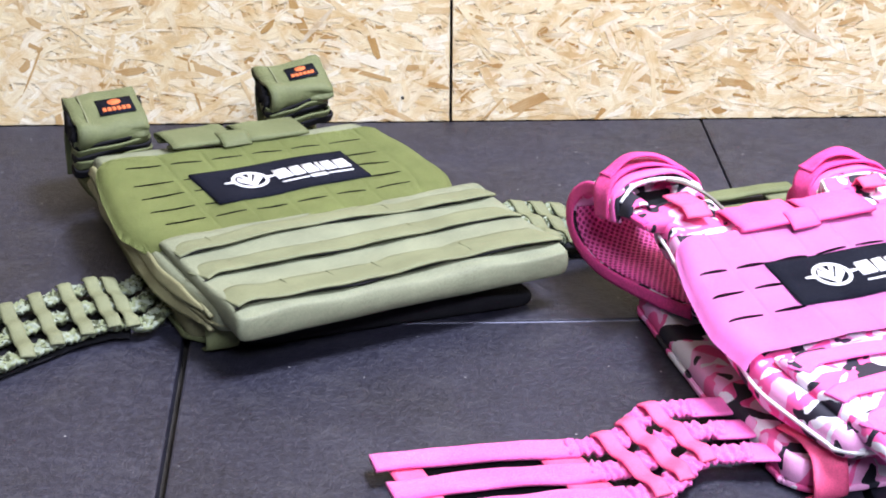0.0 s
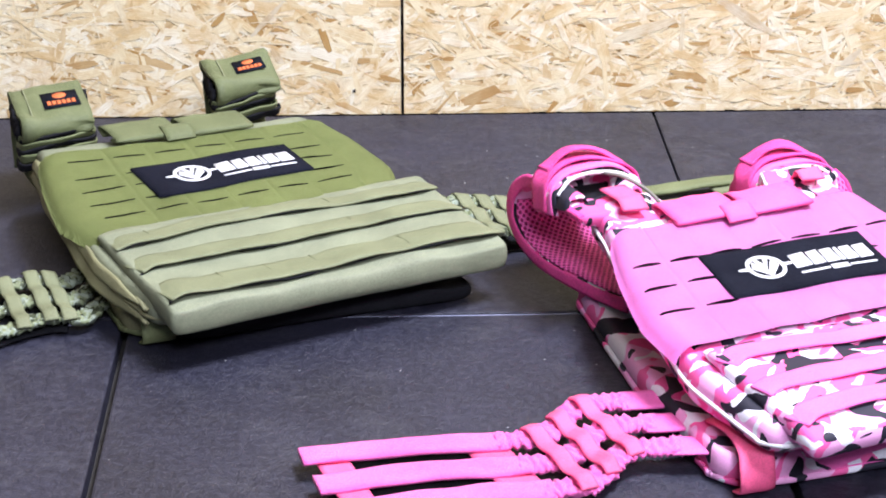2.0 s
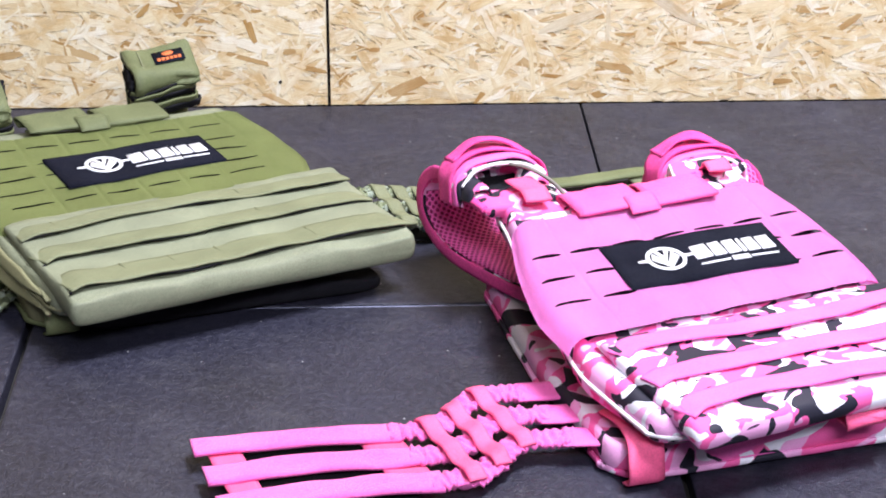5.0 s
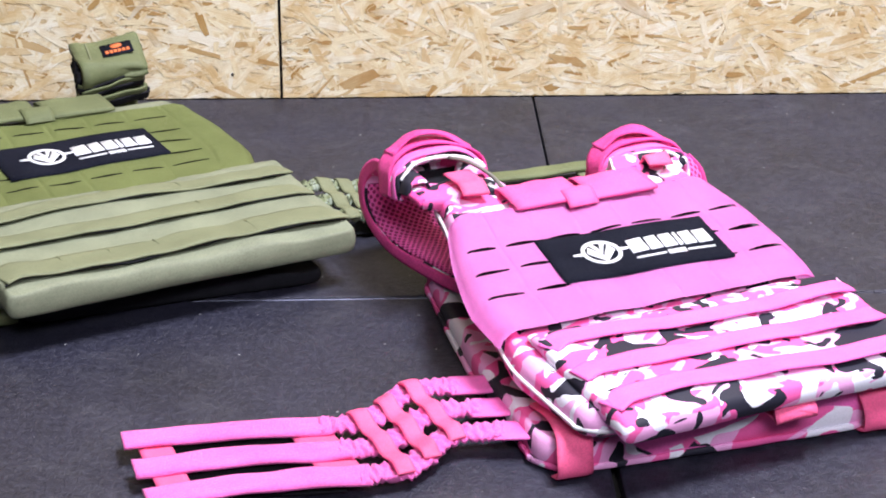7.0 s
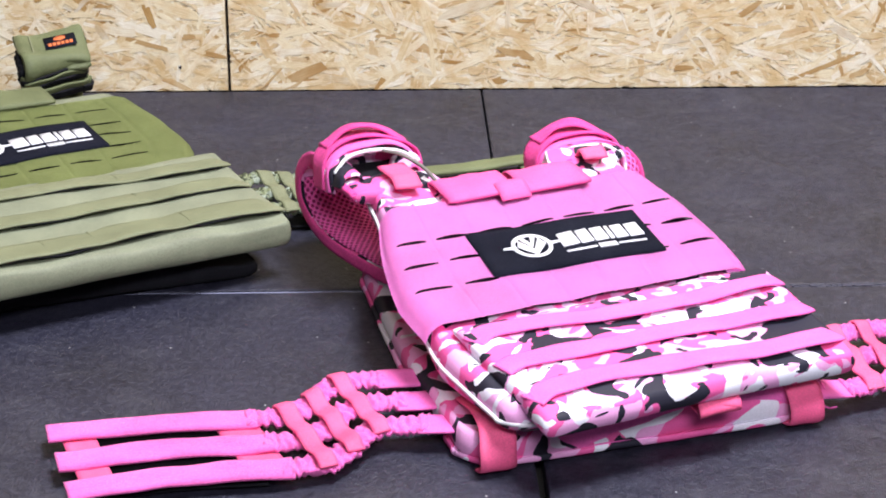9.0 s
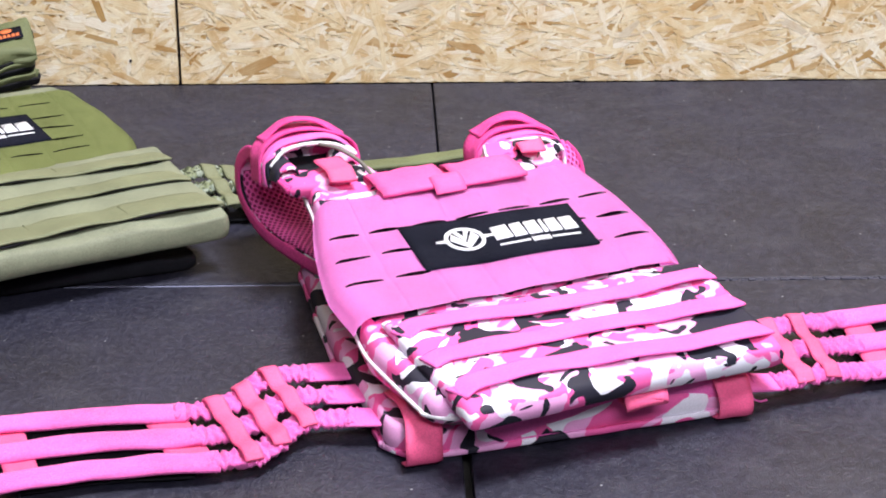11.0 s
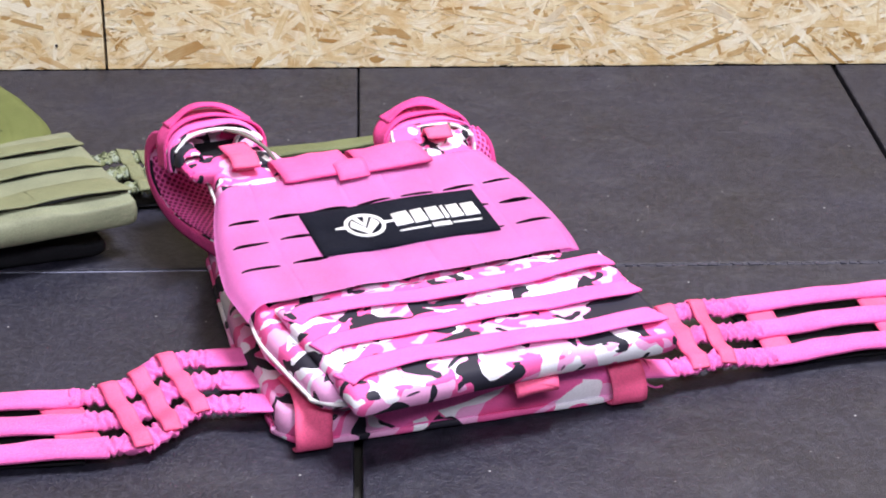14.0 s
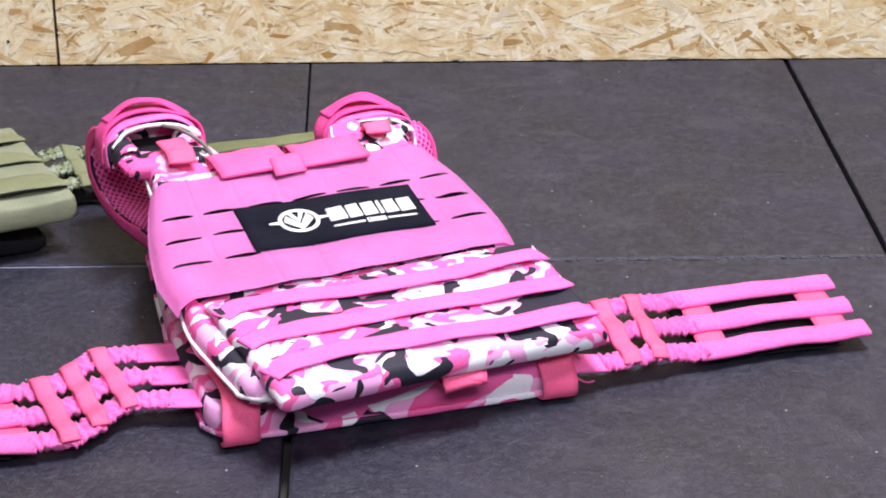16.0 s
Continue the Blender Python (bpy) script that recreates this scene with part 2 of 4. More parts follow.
def ribbon(pts, side, width, thick, n=40, ruche=0.0, bulge=0.0, wave=0.0, across=6, seed=0.0, bm=None, taper=None):
    """A strap along pts; side is its cross direction, or one for each control point."""
    bm = bm or bmesh.new()
    uv = bm.loops.layers.uv.verify()
    line = spline(pts, n)
    if isinstance(side[0], (int, float)):
        sides = [Vector(side).normalized()] * (n + 1)
    else:
        sides = [s.normalized() for s in spline(side, n)]
    rings, s_at, run = [], [], 0.0
    for k, p in enumerate(line):
        t = (line[min(k + 1, n)] - line[max(k - 1, 0)]).normalized()
        s = (sides[k] - t * sides[k].dot(t)).normalized()
        up = s.cross(t)
        if up.length < 0.5:
            up = Vector((0, 0, 1))
        if k:
            run += (p - line[k - 1]).length
        s_at.append(run)
        w = width * (taper(k / n) if taper else 1)
        if ruche:
            w *= 1 + 0.22 * noise.noise(Vector((run * 260, seed, 1.3)))
        ring = []
        prof = [(-1 + 2 * j / across, 1) for j in range(across + 1)] + [(1 - 2 * j / across, -1) for j in range(across + 1)]
        for j, (a, top) in enumerate(prof):
            edge = abs(a) > 0.99
            lift = (thick / 2) * top * (0.55 if edge else 1) + bulge * (1 - a * a) * (1 if top > 0 else 0.0)
            if wave:
                lift += wave * wob(p.x + s.x * a * w, p.y + s.y * a * w, p.z, 0.03, seed)
            if ruche:
                lift += ruche * (0.55 * math.sin(run * 900 + 5.0 * noise.noise(Vector((a * 1.5, run * 90, seed)))) + 1.3 * noise.noise(Vector((run * 190, a * 2.6 + seed, 7.7))))
            jut = 0.0
            if ruche and edge:
                jut = ruche * 1.1 * noise.noise(Vector((run * 420, a + seed, 3.3)))
            ring.append(bm.verts.new(p + s * (a * w / 2 * (1.0 if not edge else 0.985) + jut) + up * lift))
        rings.append((ring, prof, w))
    m = len(rings[0][0])
    for k in range(n):
        for j in range(m):
            jj = (j + 1) % m
            f = bm.faces.new((rings[k][0][j], rings[k][0][jj], rings[k + 1][0][jj], rings[k + 1][0][j]))
            for loop, (kk, jx) in zip(f.loops, ((k, j), (k, jj), (k + 1, jj), (k + 1, j))):
                loop[uv].uv = (s_at[kk], rings[kk][1][jx][0] * width / 2)
    bm.faces.new(list(reversed(rings[0][0])))
    bm.faces.new(rings[-1][0])
    bmesh.ops.recalc_face_normals(bm, faces=bm.faces)
    return bm


def smooth_outline(pts, per=6, r=0.3):
    """A closed outline with rounded corners."""
    out = []
    m = len(pts)
    for i in range(m):
        a, b, c = Vector(pts[i - 1]), Vector(pts[i]), Vector(pts[(i + 1) % m])
        p, q = b.lerp(a, min(0.5, r)), b.lerp(c, min(0.5, r))
        for k in range(per + 1):
            f = k / per
            out.append(p.lerp(b, f).lerp(b.lerp(q, f), f))
    dense = []
    for i, a in enumerate(out):
        b = out[(i + 1) % len(out)]
        steps = max(1, int((b - a).length / 0.006))
        dense += [a.lerp(b, k / steps) for k in range(steps) if (b - a).length > 1e-6]
    return dense


def cushion(outline, top, bot, round_=0.006, inner=12, centre=None, crease=0.0, seed=0.0):
    """A padded slab between two height fields, with a rounded rim."""
    bm = bmesh.new()
    c = Vector(centre) if centre else sum(outline, Vector((0, 0))) / len(outline)
    def ring(fac, inset, mixz, flat=True):
        vs = []
        for p in outline:
            d = p - c
            q = c + d * fac * (1 - inset / max(d.length, 1e-4))
            t, b = top(q.x, q.y), bot(q.x, q.y)
            z = b + (t - b) * mixz
            if crease:
                z += crease * wob(q.x, q.y, mixz, 0.035, seed) * (0.3 + 0.7 * mixz)
            vs.append(bm.verts.new((q.x, q.y, z)))
        return vs
    rings = [ring(k / inner, round_, 1.0) for k in range(1, inner + 1)]
    for a, mz in ((0.6, 0.97), (0.25, 0.86), (0.0, 0.62), (0.0, 0.38), (0.25, 0.14), (0.6, 0.03), (1.0, 0.0)):
        rings.append(ring(1.0, round_ * a, mz))
    rings.append(ring(0.5, round_, 0.0))
    n = len(outline)
    t0 = bm.verts.new((c.x, c.y, top(c.x, c.y)))
    for j in range(n):
        bm.faces.new((t0, rings[0][j], rings[0][(j + 1) % n]))
    for a, b in zip(rings, rings[1:]):
        for j in range(n):
            bm.faces.new((a[j], b[j], b[(j + 1) % n], a[(j + 1) % n]))
    bm.faces.new(rings[-1])
    bmesh.ops.recalc_face_normals(bm, faces=bm.faces)
    return bm


def box(bm, lo, hi, bevel=0.0):
    r = bmesh.ops.create_cube(bm, size=1)
    vs = r["verts"]
    for v in vs:
        v.co = Vector([lo[k] + (v.co[k] + 0.5) * (hi[k] - lo[k]) for k in range(3)])
    if bevel:
        es = list({e for v in vs for e in v.link_edges})
        bmesh.ops.bevel(bm, geom=es, offset=bevel, segments=2, affect="EDGES", profile=0.6)
    return bm


# ---- structure ----
WALL_Y, SEAM_X = 0.468, -0.262


def build_room():
    bm = box(bmesh.new(), (-3, -4.2, -0.06), (3, WALL_Y + 0.02, -0.016))
    floor = tagged(finish("floor", bm, GAP, None, smooth=False), "floor of black rubber gym tiles with crumbs in a joint", "floor", kind="structure")
    for name, lo, hi in (("wall_south", (-3, -4.3, -0.06), (3, -4.2, 2.7)), ("wall_west", (-3.1, -4.3, -0.06), (-3, WALL_Y + 0.1, 2.7)), ("wall_east", (3, -4.3, -0.06), (3.1, WALL_Y + 0.1, 2.7))):
        tagged(finish(name, box(bmesh.new(), lo, hi), PLASTER, None, smooth=False), "plain grey plastered wall", "wall", kind="structure")
    tagged(finish("ceiling", box(bmesh.new(), (-3.1, -4.3, 2.7), (3.1, WALL_Y + 0.1, 2.8)), PLASTER, None, smooth=False), "plain grey ceiling", "ceiling", kind="structure")
    wall = tagged(finish("wall_north", box(bmesh.new(), (-3.1, WALL_Y + 0.014, -0.06), (3.1, WALL_Y + 0.1, 2.7)), GAP, None, smooth=False), "wall clad in oriented strand boards with a narrow dark seam", "wall", kind="structure")
    return floor, wall


FLOOR, WALL = build_room()


def strands(x0, x1, z1, count, seed):
    """Overlapping wood strands pressed on the face of a board."""
    rng = random.Random(seed)
    verts, faces, uvs = [], [], []
    for i in range(count):
        long_ = rng.uniform(0.01, 0.062) * (1.35 if rng.random() < 0.2 else 1)
        wide = rng.uniform(0.002, 0.0105) * (1.4 if rng.random() < 0.15 else 1)
        if rng.random() < 0.25:
            wide *= 0.35
        ang = rng.gauss(0, 0.55) if rng.random() < 0.65 else rng.uniform(-1.57, 1.57)
        cx, cz = rng.uniform(x0, x1), rng.uniform(0, z1)
        depth = 0.0012 * i / count + rng.uniform(0, 0.0002)
        tilt = rng.uniform(-0.0002, 0.0002)
        shape = [(-1, rng.uniform(-0.9, 0.1)), (-0.5, -1 + rng.uniform(0, 0.3)), (0.4, -1 + rng.uniform(0, 0.3)), (1, rng.uniform(-0.8, 0.2)), (rng.uniform(0.75, 1), rng.uniform(0.3, 1)), (0.1, 1 - rng.uniform(0, 0.3)), (-0.6, 1 - rng.uniform(0, 0.4)), (rng.uniform(-1, -0.8), rng.uniform(0.2, 0.8))]
        base = len(verts)
        ca, sa = math.cos(ang), math.sin(ang)
        bend = rng.uniform(-0.12, 0.12)
        ok = []
        for a, b in shape:
            lx, lz = a * long_ / 2, b * wide / 2 + bend * long_ * (a * a - 0.5) * 0.3
            x, z = cx + lx * ca - lz * sa, cz + lx * sa + lz * ca
            ok.append((min(max(x, x0), x1), WALL_Y + 0.0002 - depth + tilt * a, min(max(z, 0.0), z1)))
        xs, zs = [o[0] for o in ok], [o[2] for o in ok]
        if max(xs) - min(xs) < 0.003 or max(zs) - min(zs) < 0.002:
            continue
        verts += ok
        faces.append(list(range(base, base + 8)))
        off = rng.uniform(0, 9)
        uvs += [(off + a * long_ / 2, off + b * wide / 2) for a, b in shape]
    me = bpy.data.meshes.new("strands")
    me.from_pydata(verts, [], faces)
    layer = me.uv_layers.new()
    layer.data.foreach_set("uv", [c for f in faces for i in f for c in uvs[i]])
    me.materials.append(STRAND)
    return me


def build_boards():
    for k, (x0, x1) in enumerate(((-2.8, SEAM_X - 0.0016), (SEAM_X + 0.0016, 2.8))):
        b = box(bmesh.new(), (x0, WALL_Y, 0.0), (x1, WALL_Y + 0.012, 2.5), 0.001)
        board = finish("strand_board", b, BOARD, WALL, smooth=False)
        a0, a1 = max(x0, -1.0), min(x1, 1.15)
        ob = new("strands", strands(a0, a1, 0.34, int(15000 * (a1 - a0)), 11 + k))
        ob.parent = board
        tagged(ob, "pale and amber pressed wood strands", kind="stuff")
    # small dark nail heads
    for x, z in ((SEAM_X - 0.05, 0.026), (-0.9, 0.05)):
        bm = bmesh.new()
        bmesh.ops.create_cone(bm, cap_ends=True, segments=14, radius1=0.0018, radius2=0.0013, depth=0.001, matrix=pose(x, WALL_Y - 0.0014, z, 90))
        part("nail_head", bm, GAP, WALL)


build_boards()


def tile_mesh(w, d):
    return box(bmesh.new(), (0, 0, -0.016), (w, d, 0), 0.0024)


def build_tiles():
    xs = [-3.0 + 0.5 * k for k in range(13)]
    ys = [-4.2, -3.5, -3.0, -2.5, -2.0, -1.5, -1.0, -0.5, 0.0, WALL_Y - 0.002]
    for j in range(len(ys) - 1):
        for i in range(len(xs) - 1):
            gl = 0.0022 if xs[i] == 0.5 and ys[j] == 0 else 0.0008
            gr = 0.0025 if xs[i + 1] == 0.5 and ys[j] == 0 else 0.0008
            if xs[i] in (-0.5, 0.0) and -0.6 < ys[j] < 0:
                gl = 0.0036
            if xs[i + 1] in (-0.5, 0.0) and -0.6 < ys[j] < 0:
                gr = 0.0026
            top = 0.0022 if (ys[j + 1] == 0.0 and xs[i] in (-0.5, 0.0, 0.5)) else 0.0008
            ob = finish("rubber_tile", tile_mesh(xs[i + 1] - xs[i] - gl - gr, ys[j + 1] - ys[j] - 0.0008 - top), RUBBER, FLOOR, smooth=False)
            ob.location = (xs[i] + gl, ys[j] + 0.0008, 0)
    # pale strip painted in as the light caught along the tile edge
    part("joint_glint", box(bmesh.new(), (-0.42, -0.0017, -0.004), (-0.02, 0.0002, -0.0011)), EDGE_GLINT, FLOOR, "pale strip painted for the light on the tile joint's edge", False)


build_tiles()


def crumb_line(x0, x1, seed):
    """Rough rubber crumbs caught in a joint."""
    rng = random.Random(seed)
    bm = bmesh.new()
    x = x0
    while x < x1:
        w = rng.uniform(0.002, 0.006)
        h = rng.uniform(-0.0012, 0.0006)
        box(bm, (x, -0.0026 + rng.uniform(-0.0006, 0.0006), -0.006), (x + w * 0.92, 0.0006 + rng.uniform(0, 0.0006), h))
        x += w
    return bm


part("joint_crumbs", crumb_line(0.0, 1.0, 3), CRUMB, FLOOR, "rough bluish rubber crumbs in the tile joint", False)["kind"] = "stuff"


# ---- weighted vests ----
def vest_outline(half, top_half, low, lo_u, hi_u, crown):
    return smooth_outline([(lo_u, low), (hi_u, low), (half + 0.002, 0.12), (top_half + 0.012, 0.24), (top_half, 0.30), (top_half - 0.004, crown), (0.056, crown + 0.005), (0.045, 0.306), (-0.045, 0.306), (-0.056, crown + 0.005), (-top_half + 0.004, crown), (-top_half, 0.30), (-top_half - 0.012, 0.24), (-half - 0.002, 0.12)], 5, 0.13)


def slotted_panel(half_low, half_top, v0, v1, top, rows, pitch, slot, thick=0.0014, shift=0.0, gap=0.0009, first=0.0, gape=0.0, tuck=0.0):
    """The laser-cut webbing panel: one sheet with rows of gaping slots through it, wrapped down at its sides."""
    bm = bmesh.new()
    span, core = 0.15, 0.085
    mids = [k * pitch + first for k in range(-4, 5) if abs(k * pitch + first) < 0.116]
    cuts = [(c - slot / 2, c + slot / 2) for c in mids]
    us = {round(c + slot * q, 5) for c in mids for q in (-0.5, -0.42, -0.25, 0.0, 0.25, 0.42, 0.5)}
    us |= {round(c + pitch / 2 + d, 5) for c in mids for d in (-0.0018, -0.0007, 0.0007, 0.0018)}
    us |= {round(-span + 0.01 * i, 5) for i in range(31)}
    us = sorted(us)
    us = [u for i, u in enumerate(us) if i == 0 or u - us[i - 1] > 0.0006]
    vs = [v0 + (v1 - v0) * i / 30 for i in range(31)]
    for r in rows:
        vs = [v for v in vs if abs(v - r) > gap + 0.0012] + [r - gap, r + gap]
    vs = sorted(vs)

    def place(u, v):
        f = (v - v0) / (v1 - v0)
        half = half_low + (half_top - half_low) * (f ** 2.2)
        half -= tuck * max(0.0, 1 - f / 0.3)
        x = u / span
        reach = abs(u)
        bend = max(0.0, reach - 0.12) / 0.03
        flat = reach if reach < core else core + (min(reach, 0.12) - core) / (0.12 - core) * (half - 0.012 - core)
        uu = math.copysign(flat + 0.018 * math.sin(bend * 1.5), x)
        z = top(uu, v) + thick + 0.0016 * wob(uu, v, 0, 0.03, 2.2) - 0.014 * (1 - math.cos(bend * 1.57))
        dv = 0.0
        for r in rows:
            off = v - r
            near = 1 - abs(off) / 0.009
            if near > 0:
                lens = max((1 - ((u - c) / (slot / 2)) ** 2 for c in mids), default=0)
                lens = max(0.0, lens) * (0.7 + 0.6 * noise.noise(Vector((u * 40, r * 90, 2.0))))
                z += gape * 1.1 * lens * near * (1 if off > 0 else -0.35)
                dv += gape * lens * near * (0.8 if off > 0 else -0.35)
        seam = min((abs(u - c - pitch / 2) for c in mids), default=1)
        if seam < 0.0011:
            z -= 0.0004
        sag = -0.016 * (1 - x * x) * max(0.0, f - 0.5)
        corner = -0.012 * f * max(0.0, (abs(x) - 0.7) / 0.3) ** 2
        return Vector((uu + shift * (1 - f * 0.8), v + dv + sag + corner, z))
    grid = [[bm.verts.new(place(u, v)) for u in us] for v in vs]
    for j in range(len(vs) - 1):
        for i in range(len(us) - 1):
            um, vm = (us[i] + us[i + 1]) / 2, (vs[j] + vs[j + 1]) / 2
            if any(abs(vm - r) < gap for r in rows) and any(a < um < b for a, b in cuts):
                continue
            bm.faces.new((grid[j][i], grid[j][i + 1], grid[j + 1][i + 1], grid[j + 1][i]))
    bmesh.ops.solidify(bm, geom=bm.faces[:], thickness=thick)
    bmesh.ops.recalc_face_normals(bm, faces=bm.faces)
    return bm


def flat_shape(bm, pts, place, thick=0.0006):
    """A thin raised shape laid on a surface; place maps (a, b) to a point."""
    up = Vector((0, 0, thick))
    lo = [bm.verts.new(place(a, b)) for a, b in pts]
    hi = [bm.verts.new(place(a, b) + up) for a, b in pts]
    bm.faces.new(hi)
    n = len(pts)
    for i in range(n):
        bm.faces.new((lo[i], lo[(i + 1) % n], hi[(i + 1) % n], hi[i]))


def logo_patch(parent, place, half_w, half_h):
    """Dark pile patch with a white emblem: a ring, a chevron, and a row of blocks for the wordmark."""
    bm = bmesh.new()
    nx, ny = 24, 10
    def at(a, b, lift):
        return place(a, b) + Vector((0, 0, lift))
    lo = [[bm.verts.new(at(-half_w + 2 * half_w * i / nx, -half_h + 2 * half_h * j / ny, -0.0006)) for i in range(nx + 1)] for j in range(ny + 1)]
    hi = []
    for j in range(ny + 1):
        row = []
        for i in range(nx + 1):
            rim = i in (0, nx) or j in (0, ny)
            row.append(bm.verts.new(at((-half_w + 2 * half_w * i / nx) * (0.993 if rim else 1), (-half_h + 2 * half_h * j / ny) * (0.985 if rim else 1), 0.0022 if not rim else 0.0014)))
        hi.append(row)
    for j in range(ny):
        for i in range(nx):
            bm.faces.new((hi[j][i], hi[j][i + 1], hi[j + 1][i + 1], hi[j + 1][i]))
    for i in range(nx):
        bm.faces.new((lo[0][i], lo[0][i + 1], hi[0][i + 1], hi[0][i]))
        bm.faces.new((lo[ny][i + 1], lo[ny][i], hi[ny][i], hi[ny][i + 1]))
    for j in range(ny):
        bm.faces.new((lo[j + 1][0], lo[j][0], hi[j][0], hi[j + 1][0]))
        bm.faces.new((lo[j][nx], lo[j + 1][nx], hi[j + 1][nx], hi[j][nx]))
    bmesh.ops.recalc_face_normals(bm, faces=bm.faces)
    patch = part("logo_patch", bm, NAVY, parent, "black rectangular pile patch with a white emblem")
    w, h = half_w, half_h
    put = lambda a, b: place(a * w, b * h) + Vector((0, 0, 0.0023))
    bm = bmesh.new()
    cx, cy, rx, ry = -0.4, 0.0, 0.225, 0.53
    for k in range(36):
        a0, a1 = 2 * math.pi * k / 36, 2 * math.pi * (k + 1) / 36
        flat_shape(bm, [(cx + rx * q * math.cos(a), cy + ry * q * math.sin(a)) for q, a in ((1, a0), (1, a1), (0.8, a1), (0.8, a0))], put)
    part("emblem_ring", bm, WHITE_THREAD, patch, "white embroidered ring")
    bm = bmesh.new()
    for s in (-1, 1):
        flat_shape(bm, [(cx + s * x, cy + y) for x, y in ((0.165, 0.02), (0.115, 0.3), (0.0, -0.16), (0.0, -0.42))], put)
        flat_shape(bm, [(cx + s * x, cy + y) for x, y in ((0.09, 0.34), (0.04, 0.4), (0.0, 0.1), (0.0, -0.08))], put)
    part("emblem_chevron", bm, WHITE_THREAD, patch, "white embroidered chevron")
    for pts in ([(-0.73, 0.03), (-0.62, 0.06), (-0.62, -0.06), (-0.73, -0.03)], [(-0.18, 0.06), (-0.07, 0.03), (-0.07, -0.03), (-0.18, -0.06)],
                [(-0.08, -0.48), (0.27, -0.48), (0.27, -0.54), (-0.08, -0.54)], [(0.53, -0.48), (0.86, -0.48), (0.86, -0.54), (0.53, -0.54)]):
        bm = bmesh.new()
        flat_shape(bm, pts, put)
        part("emblem_line", bm, WHITE_THREAD, patch)
    x = -0.08
    for wide in (0.2, 0.15, 0.16, 0.05, 0.15, 0.17):
        bm = bmesh.new()
        flat_shape(bm, [(x + 0.012, 0.3), (x + wide - 0.004, 0.33), (x + wide, -0.25), (x, -0.28)], put)
        part("wordmark_block", bm, WHITE_THREAD, patch)
        x += wide + 0.018
    x = 0.3
    for k in range(7):
        bm = bmesh.new()
        flat_shape(bm, [(x, -0.41), (x + 0.02, -0.41), (x + 0.02, -0.6), (x, -0.6)], put)
        part("wordmark_small_block", bm, WHITE_THREAD, patch)
        x += 0.031
    return patch


def belt(parent, rails, ruche_from, ruche_to, crosses, webs, rail_mat, ruche_mat, cross_mat, width=0.026, seed=0.0, stub=None, backing=None, backing_from=None):
    """Side belt of three rails: flat padded ends, an elastic gathered stretch, and cross webs. Rails run outwards from the vest."""
    curves = [spline(r, 200) for r in rails]
    side = [(0, 0, 0)]
    def cut(c, a, b, step):
        i0, i1 = int(a * 200), int(b * 200)
        return [c[i] for i in range(i0, i1 + 1 - step // 2, step)] + [c[i1]]
    base = Vector((curves[-1][100] - curves[0][100]))
    base.z = 0
    belt_part = None
    for k, c in enumerate(curves):
        mid = cut(c, ruche_from, min(1.0, ruche_to + 0.025), 3)
        bm = ribbon(mid, base, width * 0.82, 0.004, 170, 0.002, 0.003, 0, 8, seed + k)
        r = part("elastic_rail", bm, ruche_mat, parent)
        end = cut(c, ruche_to, 1.0, 10)
        if len(end) > 2:
            bm = ribbon(end, base, width * 0.94, 0.0042, 60, 0, 0.0006, 0.0016, 8, seed + k)
            part("padded_rail", bm, rail_mat, parent)
        start = cut(c, 0.0, ruche_from + 0.02, 4)
        if len(start) > 2:
            bm = ribbon(start, base, width * 0.98, 0.003, 24, 0, 0.001, 0.001, 6, seed + k)
            part("rail_stub", bm, cross_mat if stub is None else stub, parent)
    if backing:
        i0, i1 = int((ruche_to + 0.02 if backing_from is None else backing_from) * 200), 192
        mid = [(curves[0][i] + curves[-1][i]) / 2 for i in range(i0, i1 + 1, 8)]
        for p in mid:
            p.z = 0.0035
        part("belt_backing", ribbon(mid, base, base.length + width * 0.5, 0.002, 40, 0, 0, 0.001, 8, seed), backing, parent, "black fabric backing")
    for a, wide in crosses:
        pts = []
        for c in curves:
            p = c[int(a * 200)].copy()
            p.z += 0.0065
            pts.append(p)
        d = (pts[0] - pts[-1]).normalized()
        pts = [pts[0] + d * 0.011 + Vector((0, 0, -0.004)), pts[0]] + [q for i in range(len(pts) - 1) for q in (pts[i].lerp(pts[i + 1], 0.5) - Vector((0, 0, 0.004)), pts[i + 1])] + [pts[-1] - d * 0.011 + Vector((0, 0, -0.004))]
        t = curves[0][min(200, int(a * 200) + 4)] - curves[0][int(a * 200)]
        part("cross_strap", ribbon(pts, t, wide, 0.0022, 40, 0, 0.0004, 0.0012, 6, seed + a * 9), cross_mat, parent)
    for a, wide in webs:
        pts = []
        for c in curves:
            p = c[int(a * 200)].copy()
            p.z -= 0.0028
            pts.append(p)
        t = curves[0][int(a * 200)] - curves[0][max(0, int(a * 200) - 6)]
        part("end_web", ribbon(pts, t, wide, 0.0025, 24, 0, 0, 0.0008, 6, seed), cross_mat, parent)


